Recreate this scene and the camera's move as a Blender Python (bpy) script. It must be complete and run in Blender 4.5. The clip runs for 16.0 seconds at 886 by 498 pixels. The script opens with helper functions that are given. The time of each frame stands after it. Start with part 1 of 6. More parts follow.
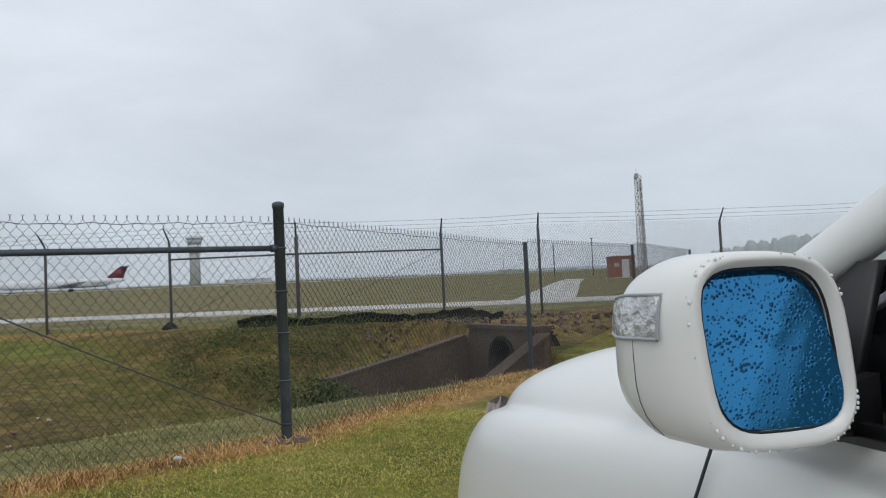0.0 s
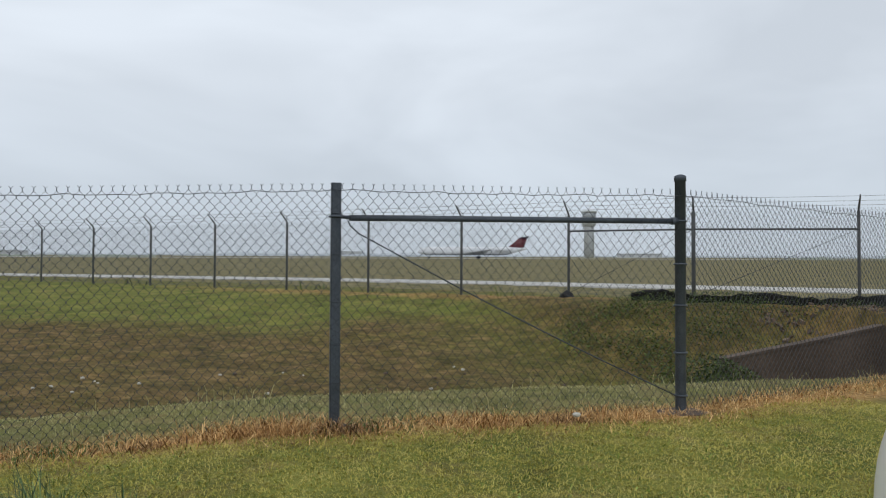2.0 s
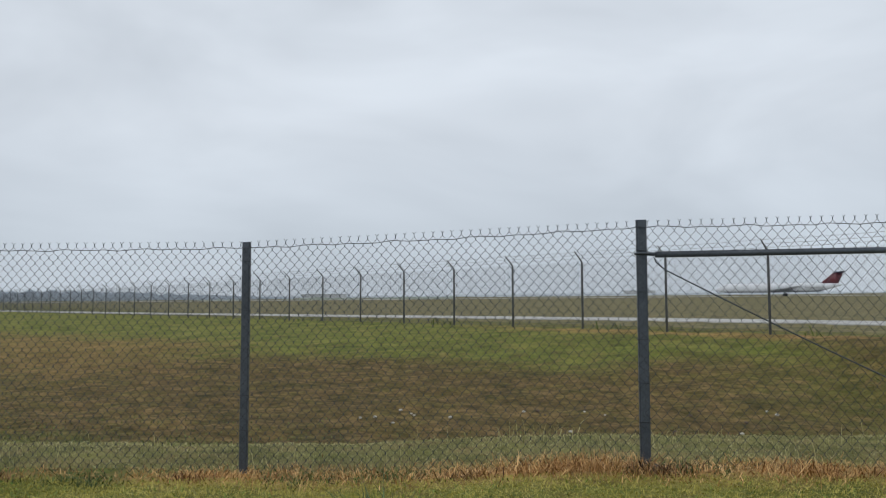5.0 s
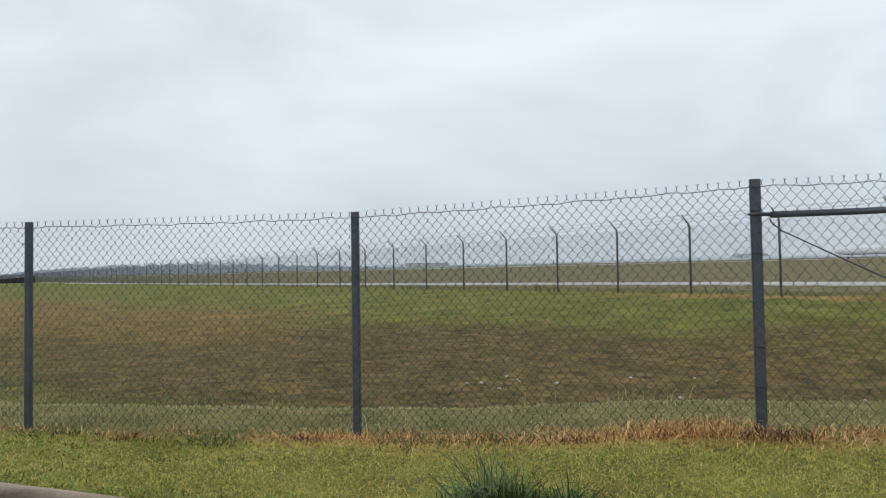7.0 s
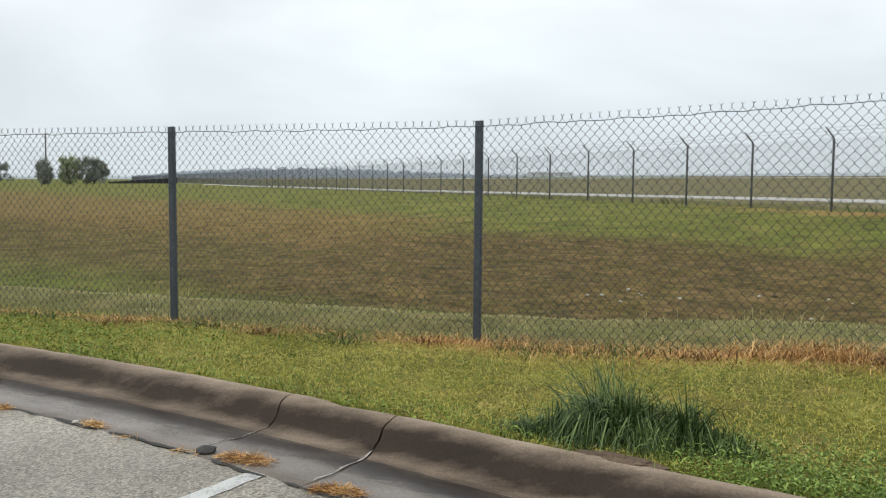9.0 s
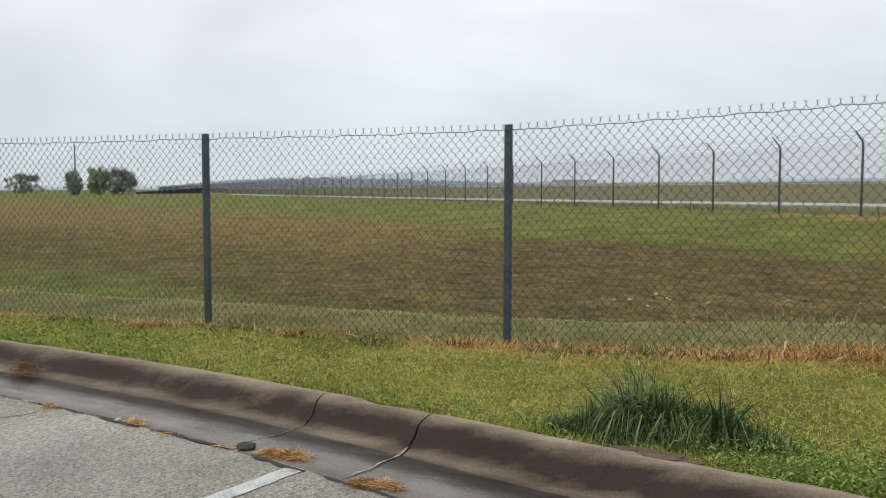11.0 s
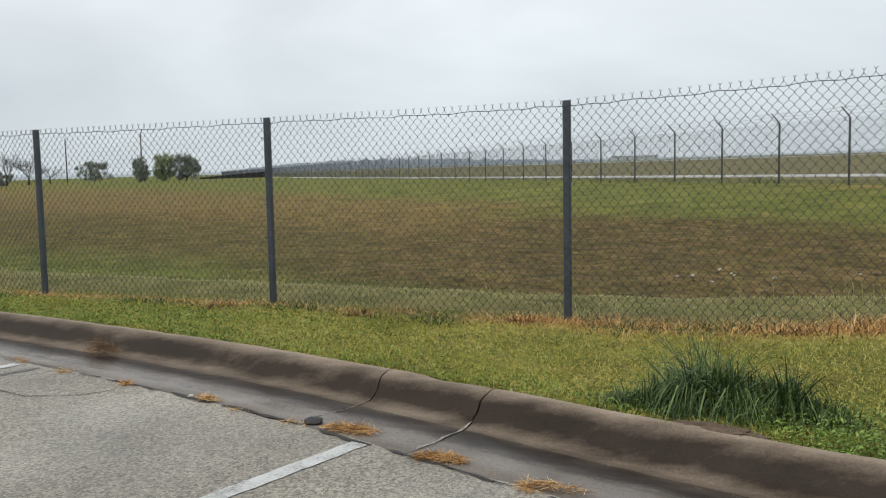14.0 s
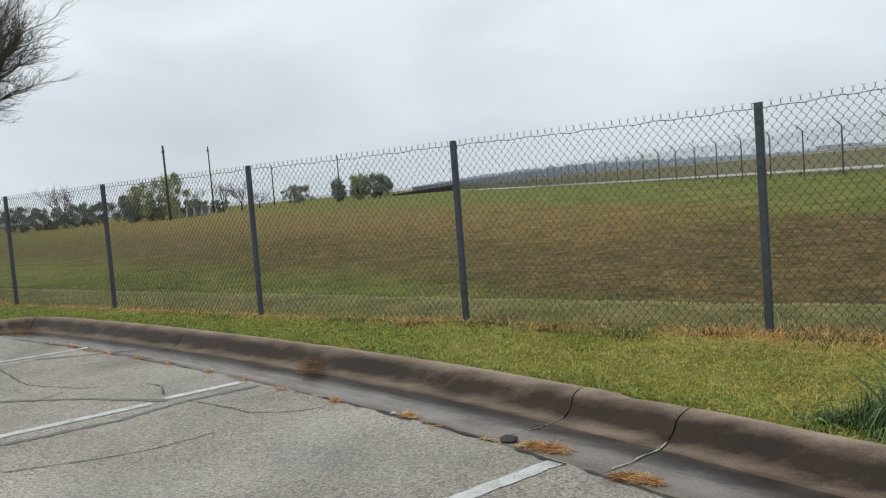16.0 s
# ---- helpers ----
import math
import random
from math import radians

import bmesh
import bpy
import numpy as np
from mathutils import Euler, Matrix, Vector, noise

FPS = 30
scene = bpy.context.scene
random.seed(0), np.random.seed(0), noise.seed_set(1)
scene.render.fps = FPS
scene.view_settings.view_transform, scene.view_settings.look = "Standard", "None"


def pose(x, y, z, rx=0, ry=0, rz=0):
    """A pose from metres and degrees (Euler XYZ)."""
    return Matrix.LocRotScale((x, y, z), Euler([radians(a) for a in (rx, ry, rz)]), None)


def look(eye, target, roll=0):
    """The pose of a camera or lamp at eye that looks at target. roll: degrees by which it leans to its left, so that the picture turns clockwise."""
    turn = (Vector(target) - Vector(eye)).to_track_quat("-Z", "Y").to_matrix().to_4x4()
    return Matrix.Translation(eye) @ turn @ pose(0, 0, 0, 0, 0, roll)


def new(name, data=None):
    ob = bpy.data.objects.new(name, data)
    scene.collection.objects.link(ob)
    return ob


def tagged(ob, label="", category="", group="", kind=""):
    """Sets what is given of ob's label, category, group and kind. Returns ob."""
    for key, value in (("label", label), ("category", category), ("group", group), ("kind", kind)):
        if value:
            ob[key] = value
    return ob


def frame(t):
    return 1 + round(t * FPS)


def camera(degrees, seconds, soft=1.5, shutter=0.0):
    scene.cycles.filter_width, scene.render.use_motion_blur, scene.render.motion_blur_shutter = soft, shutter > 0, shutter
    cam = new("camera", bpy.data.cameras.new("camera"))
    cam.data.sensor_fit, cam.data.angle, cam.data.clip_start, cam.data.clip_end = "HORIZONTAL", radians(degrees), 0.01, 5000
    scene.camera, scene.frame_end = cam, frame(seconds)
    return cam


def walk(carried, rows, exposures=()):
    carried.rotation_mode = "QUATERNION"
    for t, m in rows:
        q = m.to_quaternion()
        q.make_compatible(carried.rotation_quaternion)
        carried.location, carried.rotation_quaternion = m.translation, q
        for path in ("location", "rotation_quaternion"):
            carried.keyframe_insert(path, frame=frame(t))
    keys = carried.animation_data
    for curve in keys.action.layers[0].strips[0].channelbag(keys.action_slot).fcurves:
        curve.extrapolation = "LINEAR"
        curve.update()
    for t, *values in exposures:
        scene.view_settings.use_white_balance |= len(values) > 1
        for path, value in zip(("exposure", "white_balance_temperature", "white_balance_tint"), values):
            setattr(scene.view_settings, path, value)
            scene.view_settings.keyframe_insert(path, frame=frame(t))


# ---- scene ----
cam = camera(56.3, 16.0, soft=1.1)
PATH = [
    (0, (-0.818, 0.406, 1.201), (0.541, 1.87, 1.298), -2.8),
    (0.5, (-0.817, 0.407, 1.186), (0.452, 1.933, 1.435), -3.7),
    (1, (-0.854, 0.362, 1.185), (0.226, 2.029, 1.418), -1.9),
    (1.5, (-0.898, 0.311, 1.148), (-0.062, 2.122, 1.3), -0.4),
    (2, (-0.956, 0.29, 1.168), (-0.4, 2.211, 1.225), 0.3),
    (2.5, (-0.978, 0.278, 1.174), (-0.633, 2.246, 1.261), -0.5),
    (3, (-1.011, 0.279, 1.138), (-0.713, 2.24, 1.397), -0.8),
    (3.5, (-1.041, 0.274, 1.166), (-0.823, 2.245, 1.424), -0.5),
    (4, (-1.051, 0.252, 1.17), (-0.952, 2.238, 1.384), -0.8),
    (4.5, (-1.061, 0.217, 1.165), (-1.097, 2.209, 1.341), -0.4),
    (5, (-1.076, 0.197, 1.15), (-1.209, 2.187, 1.302), -0.1),
    (5.2, (-1.084, 0.183, 1.149), (-1.266, 2.169, 1.294), -0.2),
    (7.3, (-1.105, 0.165, 1.131), (-1.581, 2.107, 1.17), -1.3),
    (7.5, (-1.097, 0.145, 1.128), (-1.672, 2.06, 1.118), -2.0),
    (8, (-1.083, 0.186, 1.139), (-1.769, 2.056, 0.963), -3.6),
    (8.5, (-1.103, 0.187, 1.13), (-1.672, 2.098, 0.971), 1.4),
    (9, (-1.102, 0.159, 1.147), (-1.762, 2.042, 1.004), 0.5),
    (9.2, (-1.1, 0.14, 1.156), (-1.784, 2.013, 1.005), -0.1),
    (11.3, (-1.137, 0.05, 1.103), (-1.866, 1.908, 0.981), 0.2),
    (11.5, (-1.142, 0.037, 1.111), (-1.893, 1.885, 0.972), 0.1),
    (12, (-1.122, 0.058, 1.133), (-1.938, 1.88, 1.018), -0.8),
    (12.5, (-1.111, 0.067, 1.116), (-1.904, 1.9, 0.999), -0.9),
    (13, (-1.111, 0.047, 1.116), (-1.923, 1.871, 0.992), -1.7),
    (13.5, (-1.112, 0.037, 1.1), (-1.96, 1.844, 0.988), -1.6),
    (14, (-1.117, 0.034, 1.097), (-1.961, 1.839, 0.926), -1.1),
    (14.5, (-1.126, 0.048, 1.137), (-1.988, 1.842, 0.941), -0.8),
    (15, (-1.083, -0.024, 1.148), (-2.233, 1.612, 1.131), -1.8),
    (15.5, (-1.072, -0.058, 1.132), (-2.312, 1.509, 1.055), -3.2),
    (16, (-1.059, -0.034, 1.178), (-2.29, 1.537, 1.048), -4.4),
]
EXPOSURES = [(0, -0.08, 6500, 10), (0.5, -0.22, 6500, 10), (1.0, -0.25, 6500, 10), (1.5, -0.14, 6500, 10), (2.0, -0.05, 6500, 10), (2.5, 0.02, 6500, 10), (3.0, -0.15, 6500, 10), (3.5, -0.22, 6500, 10), (4.0, -0.15, 6500, 10), (4.5, -0.16, 6500, 10), (5.2, -0.15, 6500, 10), (7.5, 0.14, 6600, 8), (9.0, 0.32, 6850, 8), (11.5, 0.17, 6850, 8), (14.5, 0.15, 6800, 8), (16.0, 0.11, 6750, 8)]
walk(cam, [(t, look(eye, target, roll)) for t, eye, target, roll in PATH], EXPOSURES)

# ---------------------------------------------------------------- world and light
world = bpy.data.worlds.new("overcast_sky")
scene.world = world
world.use_nodes = True
nt = world.node_tree
bg = nt.nodes["Background"]
sky = nt.nodes.new("ShaderNodeTexSky")
sky.sky_type = "NISHITA"
sky.sun_disc = False
sky.sun_elevation, sky.sun_rotation = radians(50), radians(200)
sky_gain = nt.nodes.new("ShaderNodeVectorMath")
sky_gain.operation = "SCALE"
sky_gain.inputs["Scale"].default_value = 0.10
nt.links.new(sky.outputs[0], sky_gain.inputs[0])
geo = nt.nodes.new("ShaderNodeTexCoord")
mapping = nt.nodes.new("ShaderNodeMapping")
mapping.inputs["Scale"].default_value = (1.0, 1.0, 2.6)
nt.links.new(geo.outputs["Generated"], mapping.inputs[0])
clouds = nt.nodes.new("ShaderNodeTexNoise")
clouds.inputs["Scale"].default_value = 2.3
clouds.inputs["Detail"].default_value = 4.0
clouds.inputs["Roughness"].default_value = 0.5
clouds.inputs["Distortion"].default_value = 0.5
nt.links.new(mapping.outputs[0], clouds.inputs["Vector"])
ramp = nt.nodes.new("ShaderNodeValToRGB")
ramp.color_ramp.elements[0].position, ramp.color_ramp.elements[0].color = 0.30, (0.56, 0.61, 0.67, 1)
ramp.color_ramp.elements[1].position, ramp.color_ramp.elements[1].color = 0.70, (0.74, 0.80, 0.87, 1)
nt.links.new(clouds.outputs["Fac"], ramp.inputs[0])
mixer = nt.nodes.new("ShaderNodeMix")
mixer.data_type = "RGBA"
mixer.inputs["Factor"].default_value = 0.94
nt.links.new(sky_gain.outputs[0], mixer.inputs["A"])
split = nt.nodes.new("ShaderNodeSeparateXYZ")
nt.links.new(geo.outputs["Generated"], split.inputs[0])
haze = nt.nodes.new("ShaderNodeValToRGB")
haze.color_ramp.elements[0].position, haze.color_ramp.elements[0].color = 0.0, (0.74, 0.77, 0.80, 1)
haze.color_ramp.elements[1].position, haze.color_ramp.elements[1].color = 0.22, (1, 1, 1, 1)
nt.links.new(split.outputs["Z"], haze.inputs[0])
veil = nt.nodes.new("ShaderNodeMix")
veil.data_type, veil.blend_type = "RGBA", "MULTIPLY"
veil.inputs["Factor"].default_value = 1.0
nt.links.new(ramp.outputs[0], veil.inputs["A"])
nt.links.new(haze.outputs[0], veil.inputs["B"])
nt.links.new(veil.outputs["Result"], mixer.inputs["B"])
nt.links.new(mixer.outputs["Result"], bg.inputs[0])
bg.inputs[1].default_value = 1.15

sun = new("sun", bpy.data.lights.new("sun", "SUN"))
sun.data.energy, sun.data.angle, sun.data.color = 0.8, radians(40), (1.0, 0.97, 0.93)
sun.matrix_world = look((0, 0, 60), (25, 40, 0))


# ---------------------------------------------------------------- materials
def material(name, colors, rough=0.8, metal=0.0, scale=6.0, fine=60.0, bump=0.2, bump_d=0.01, island=0.0, objects=0.0, spec=0.5, coords="Object", stretch=(1, 1, 1)):
    """Two colours mixed by broad and fine noise, with relief."""
    m = bpy.data.materials.new(name)
    m.use_nodes = True
    t = m.node_tree
    p = t.nodes["Principled BSDF"]
    p.inputs["Roughness"].default_value, p.inputs["Metallic"].default_value = rough, metal
    p.inputs["Specular IOR Level"].default_value = spec
    co = t.nodes.new("ShaderNodeTexCoord")
    mp = t.nodes.new("ShaderNodeMapping")
    mp.inputs["Scale"].default_value = stretch
    t.links.new(co.outputs[coords], mp.inputs[0])
    broad, grain = t.nodes.new("ShaderNodeTexNoise"), t.nodes.new("ShaderNodeTexNoise")
    broad.inputs["Scale"].default_value, broad.inputs["Detail"].default_value = scale, 4
    grain.inputs["Scale"].default_value, grain.inputs["Detail"].default_value = fine, 3
    for n in (broad, grain):
        t.links.new(mp.outputs[0], n.inputs["Vector"])
    add = t.nodes.new("ShaderNodeMath")
    add.operation = "MULTIPLY_ADD"
    add.inputs[1].default_value = 0.45
    t.links.new(grain.outputs["Fac"], add.inputs[0])
    half = t.nodes.new("ShaderNodeMath")
    half.operation = "MULTIPLY"
    half.inputs[1].default_value = 0.55
    t.links.new(broad.outputs["Fac"], half.inputs[0])
    t.links.new(half.outputs[0], add.inputs[2])
    value = add.outputs[0]
    if island or objects:
        g = t.nodes.new("ShaderNodeNewGeometry") if island else t.nodes.new("ShaderNodeObjectInfo")
        r = t.nodes.new("ShaderNodeMath")
        r.operation = "MULTIPLY_ADD"
        r.inputs[1].default_value, r.inputs[2].default_value = (island or objects), -(island or objects) / 2
        t.links.new(g.outputs["Random Per Island" if island else "Random"], r.inputs[0])
        s = t.nodes.new("ShaderNodeMath")
        t.links.new(value, s.inputs[0])
        t.links.new(r.outputs[0], s.inputs[1])
        value = s.outputs[0]
    cr = t.nodes.new("ShaderNodeValToRGB")
    while len(cr.color_ramp.elements) < len(colors):
        cr.color_ramp.elements.new(0.5)
    for i, c in enumerate(colors):
        e = cr.color_ramp.elements[i]
        e.position, e.color = 0.28 + 0.44 * i / max(1, len(colors) - 1), (*c, 1)
    t.links.new(value, cr.inputs[0])
    t.links.new(cr.outputs[0], p.inputs["Base Color"])
    if bump:
        b = t.nodes.new("ShaderNodeBump")
        b.inputs["Strength"].default_value, b.inputs["Distance"].default_value = bump, bump_d
        t.links.new(grain.outputs["Fac"], b.inputs["Height"])
        t.links.new(b.outputs[0], p.inputs["Normal"])
    return m


def plain(name, color, rough=0.5, metal=0.0, spec=0.5, coat=0.0):
    m = bpy.data.materials.new(name)
    m.use_nodes = True
    p = m.node_tree.nodes["Principled BSDF"]
    p.inputs["Base Color"].default_value = (*color, 1)
    p.inputs["Roughness"].default_value, p.inputs["Metallic"].default_value = rough, metal
    p.inputs["Specular IOR Level"].default_value, p.inputs["Coat Weight"].default_value = spec, coat
    return m


def ground_material():
    """Turf that turns from green to dry brown by the sheet's dryness, and to bare soil."""
    m = material("turf", [(0.092, 0.115, 0.025), (0.155, 0.172, 0.039), (0.23, 0.22, 0.058)], rough=0.95, scale=0.7, fine=14, bump=0.7, bump_d=0.06, spec=0.15)
    t = m.node_tree
    p = t.nodes["Principled BSDF"]
    green = p.inputs["Base Color"].links[0].from_socket
    co = t.nodes.new("ShaderNodeTexCoord")

    def tone(a, b, scale):
        n, r = t.nodes.new("ShaderNodeTexNoise"), t.nodes.new("ShaderNodeValToRGB")
        n.inputs["Scale"].default_value, n.inputs["Detail"].default_value = scale, 6
        t.links.new(co.outputs["Object"], n.inputs["Vector"])
        r.color_ramp.elements[0].position, r.color_ramp.elements[0].color = 0.32, (*a, 1)
        r.color_ramp.elements[1].position, r.color_ramp.elements[1].color = 0.68, (*b, 1)
        t.links.new(n.outputs["Fac"], r.inputs[0])
        return r.outputs[0], n.outputs["Fac"]

    def blend(under, over, attribute):
        at, n = t.nodes.new("ShaderNodeAttribute"), t.nodes.new("ShaderNodeTexNoise")
        at.attribute_name = attribute
        n.inputs["Scale"].default_value, n.inputs["Detail"].default_value = 2.2, 8
        n.inputs["Roughness"].default_value = 0.7
        t.links.new(co.outputs["Object"], n.inputs["Vector"])
        s = t.nodes.new("ShaderNodeMath")
        s.operation = "MULTIPLY_ADD"
        s.inputs[1].default_value, s.inputs[2].default_value = 1.3, -0.65
        t.links.new(n.outputs["Fac"], s.inputs[0])
        a = t.nodes.new("ShaderNodeMath")
        t.links.new(at.outputs["Fac"], a.inputs[0])
        t.links.new(s.outputs[0], a.inputs[1])
        a.use_clamp = True
        x = t.nodes.new("ShaderNodeMix")
        x.data_type = "RGBA"
        t.links.new(a.outputs[0], x.inputs["Factor"])
        t.links.new(under, x.inputs["A"])
        t.links.new(over, x.inputs["B"])
        return x.outputs["Result"]

    dry, _ = tone((0.058, 0.039, 0.017), (0.190, 0.128, 0.054), 5.0)
    soil, _ = tone((0.24, 0.135, 0.055), (0.50, 0.31, 0.135), 16.0)
    # pale straw tone that also carries the airfield's distance haze
    hay_haze, _ = tone((0.150, 0.135, 0.068), (0.255, 0.225, 0.125), 0.9)
    first = blend(blend(green, dry, "dryness"), hay_haze, "hay_haze")
    patch, pr = t.nodes.new("ShaderNodeTexNoise"), t.nodes.new("ShaderNodeValToRGB")
    patch.inputs["Scale"].default_value, patch.inputs["Detail"].default_value, patch.inputs["Roughness"].default_value = 1.3, 12, 0.78
    t.links.new(co.outputs["Object"], patch.inputs["Vector"])
    pr.color_ramp.elements[0].position, pr.color_ramp.elements[0].color = 0.36, (0.50, 0.53, 0.47, 1)
    pr.color_ramp.elements[1].position, pr.color_ramp.elements[1].color = 0.62, (1.22, 1.18, 1.08, 1)
    t.links.new(patch.outputs["Fac"], pr.inputs[0])
    worn = t.nodes.new("ShaderNodeMix")
    worn.data_type, worn.blend_type = "RGBA", "MULTIPLY"
    worn.inputs["Factor"].default_value = 1.0
    t.links.new(blend(first, soil, "bare"), worn.inputs["A"])
    t.links.new(pr.outputs[0], worn.inputs["B"])
    t.links.new(worn.outputs["Result"], p.inputs["Base Color"])
    return m


def asphalt_material():
    """Worn asphalt: pale stone chips in a grey binder, damp darker patches."""
    m = material("worn_asphalt", [(0.11, 0.100, 0.086), (0.255, 0.235, 0.205), (0.40, 0.37, 0.325)], rough=0.55, scale=0.9, fine=90, bump=0.6, bump_d=0.006)
    t = m.node_tree
    p = t.nodes["Principled BSDF"]
    base = p.inputs["Base Color"].links[0].from_socket
    co, v, r = t.nodes.new("ShaderNodeTexCoord"), t.nodes.new("ShaderNodeTexVoronoi"), t.nodes.new("ShaderNodeValToRGB")
    v.inputs["Scale"].default_value = 85
    t.links.new(co.outputs["Object"], v.inputs["Vector"])
    r.color_ramp.elements[0].color, r.color_ramp.elements[1].color = (0.25, 0.25, 0.25, 1), (2.1, 2.02, 1.88, 1)
    t.links.new(v.outputs["Color"], r.inputs[0])
    x = t.nodes.new("ShaderNodeMix")
    x.data_type, x.blend_type = "RGBA", "MULTIPLY"
    x.inputs["Factor"].default_value = 0.8
    t.links.new(base, x.inputs["A"])
    t.links.new(r.outputs[0], x.inputs["B"])
    t.links.new(x.outputs["Result"], p.inputs["Base Color"])
    n, rr = t.nodes.new("ShaderNodeTexNoise"), t.nodes.new("ShaderNodeMapRange")
    n.inputs["Scale"].default_value = 0.8
    t.links.new(co.outputs["Object"], n.inputs["Vector"])
    rr.inputs["From Min"].default_value, rr.inputs["From Max"].default_value = 0.35, 0.65
    rr.inputs["To Min"].default_value, rr.inputs["To Max"].default_value = 0.38, 0.8
    t.links.new(n.outputs["Fac"], rr.inputs["Value"])
    t.links.new(rr.outputs[0], p.inputs["Roughness"])
    return m


TURF = ground_material()
ASPHALT = asphalt_material()


def soaked_concrete(name, colors, wet, gloss, spec=0.5):
    """Brown weathered concrete, blackened and glossy where run-off has soaked it."""
    m = material(name, colors, rough=0.75, scale=2.6, fine=70, bump=0.3, bump_d=0.004, spec=spec)
    t = m.node_tree
    p = t.nodes["Principled BSDF"]
    dry = p.inputs["Base Color"].links[0].from_socket
    co, at = t.nodes.new("ShaderNodeTexCoord"), t.nodes.new("ShaderNodeAttribute")
    at.attribute_name = "soaked"
    mp = t.nodes.new("ShaderNodeMapping")
    mp.inputs["Rotation"].default_value = (0, 0, radians(14))
    mp.inputs["Scale"].default_value = (1.6, 6.0, 2.4)
    t.links.new(co.outputs["Object"], mp.inputs[0])
    n = t.nodes.new("ShaderNodeTexNoise")
    n.inputs["Scale"].default_value, n.inputs["Detail"].default_value, n.inputs["Roughness"].default_value = 1.5, 8, 0.62
    t.links.new(mp.outputs[0], n.inputs["Vector"])
    s = t.nodes.new("ShaderNodeMath")
    s.operation = "MULTIPLY_ADD"
    s.inputs[1].default_value, s.inputs[2].default_value = 1.35, -0.60
    t.links.new(n.outputs["Fac"], s.inputs[0])
    a = t.nodes.new("ShaderNodeMath")
    a.use_clamp = True
    t.links.new(at.outputs["Fac"], a.inputs[0])
    t.links.new(s.outputs[0], a.inputs[1])
    on = t.nodes.new("ShaderNodeMath")
    on.operation, on.use_clamp = "MULTIPLY", True
    lim = t.nodes.new("ShaderNodeMath")
    lim.operation, lim.use_clamp = "MULTIPLY", True
    lim.inputs[1].default_value = 3.0
    t.links.new(at.outputs["Fac"], lim.inputs[0])
    t.links.new(a.outputs[0], on.inputs[0])
    t.links.new(lim.outputs[0], on.inputs[1])
    x = t.nodes.new("ShaderNodeMix")
    x.data_type = "RGBA"
    t.links.new(on.outputs[0], x.inputs["Factor"])
    t.links.new(dry, x.inputs["A"])
    damp = t.nodes.new("ShaderNodeMix")
    damp.data_type, damp.blend_type = "RGBA", "MULTIPLY"
    damp.inputs["Factor"].default_value = 1.0
    damp.inputs["B"].default_value = (*wet, 1)
    t.links.new(dry, damp.inputs["A"])
    t.links.new(damp.outputs["Result"], x.inputs["B"])
    t.links.new(x.outputs["Result"], p.inputs["Base Color"])
    r = t.nodes.new("ShaderNodeMapRange")
    r.inputs["To Min"].default_value, r.inputs["To Max"].default_value = gloss
    t.links.new(at.outputs["Fac"], r.inputs["Value"])
    t.links.new(r.outputs[0], p.inputs["Roughness"])
    return m


CONCRETE = soaked_concrete("stained_kerb_concrete", [(0.18, 0.134, 0.095), (0.33, 0.255, 0.188), (0.46, 0.37, 0.285)], (0.105, 0.085, 0.072), (0.8, 0.5), 0.2)
WET_PAN = soaked_concrete("wet_gutter_concrete", [(0.12, 0.096, 0.076), (0.19, 0.158, 0.132), (0.27, 0.23, 0.195)], (0.13, 0.105, 0.09), (0.20, 0.26), 0.4)
CULVERT = material("weathered_concrete", [(0.055, 0.038, 0.027), (0.098, 0.070, 0.052), (0.16, 0.118, 0.09)], rough=0.9, scale=1.1, fine=20, bump=0.4, bump_d=0.02)
STEEL = material("dark_coated_steel", [(0.036, 0.045, 0.057), (0.064, 0.077, 0.094), (0.11, 0.127, 0.148)], rough=0.5, metal=0.2, scale=5, fine=90, bump=0.15, bump_d=0.002)
WIRE = plain("dull_zinc_wire", (0.042, 0.048, 0.058), 0.55, 0.35)
FAR_STEEL = material("grey_galvanized_steel", [(0.075, 0.08, 0.085), (0.13, 0.135, 0.14)], rough=0.6, metal=0.3, scale=3, fine=30, bump=0)
FAR_WIRE = plain("grey_galvanized_wire", (0.10, 0.11, 0.13), 0.6, 0.2)
PAINT_LINE = material("worn_white_road_paint", [(0.17, 0.165, 0.155), (0.55, 0.55, 0.53), (0.68, 0.68, 0.66)], rough=0.6, scale=9, fine=70, bump=0.3, bump_d=0.003)
PAVING = material("pale_concrete_paving", [(0.40, 0.39, 0.36), (0.52, 0.51, 0.48)], rough=0.8, scale=0.4, fine=4, bump=0)
BLACK_CLOTH = material("black_woven_silt_cloth", [(0.010, 0.010, 0.011), (0.03, 0.03, 0.03)], rough=0.85, scale=3, fine=40, bump=0.3)
SEALANT = material("grey_crack_sealant", [(0.10, 0.095, 0.088), (0.17, 0.16, 0.15)], rough=0.5, scale=3, fine=30, bump=0.1)
TAR = material("dark_crack_filler", [(0.015, 0.014, 0.013), (0.05, 0.045, 0.04)], rough=0.7, scale=6, fine=60, bump=0.2)
GRASS = material("lawn_blades", [(0.285, 0.262, 0.045), (0.455, 0.395, 0.085), (0.58, 0.49, 0.16)], rough=0.7, scale=0.9, fine=5, bump=0, island=0.22, spec=0.25)
LUSH = material("lush_blades", [(0.016, 0.038, 0.008), (0.046, 0.090, 0.018), (0.17, 0.24, 0.075)], rough=0.5, scale=3, fine=8, bump=0, island=0.6, spec=0.4)
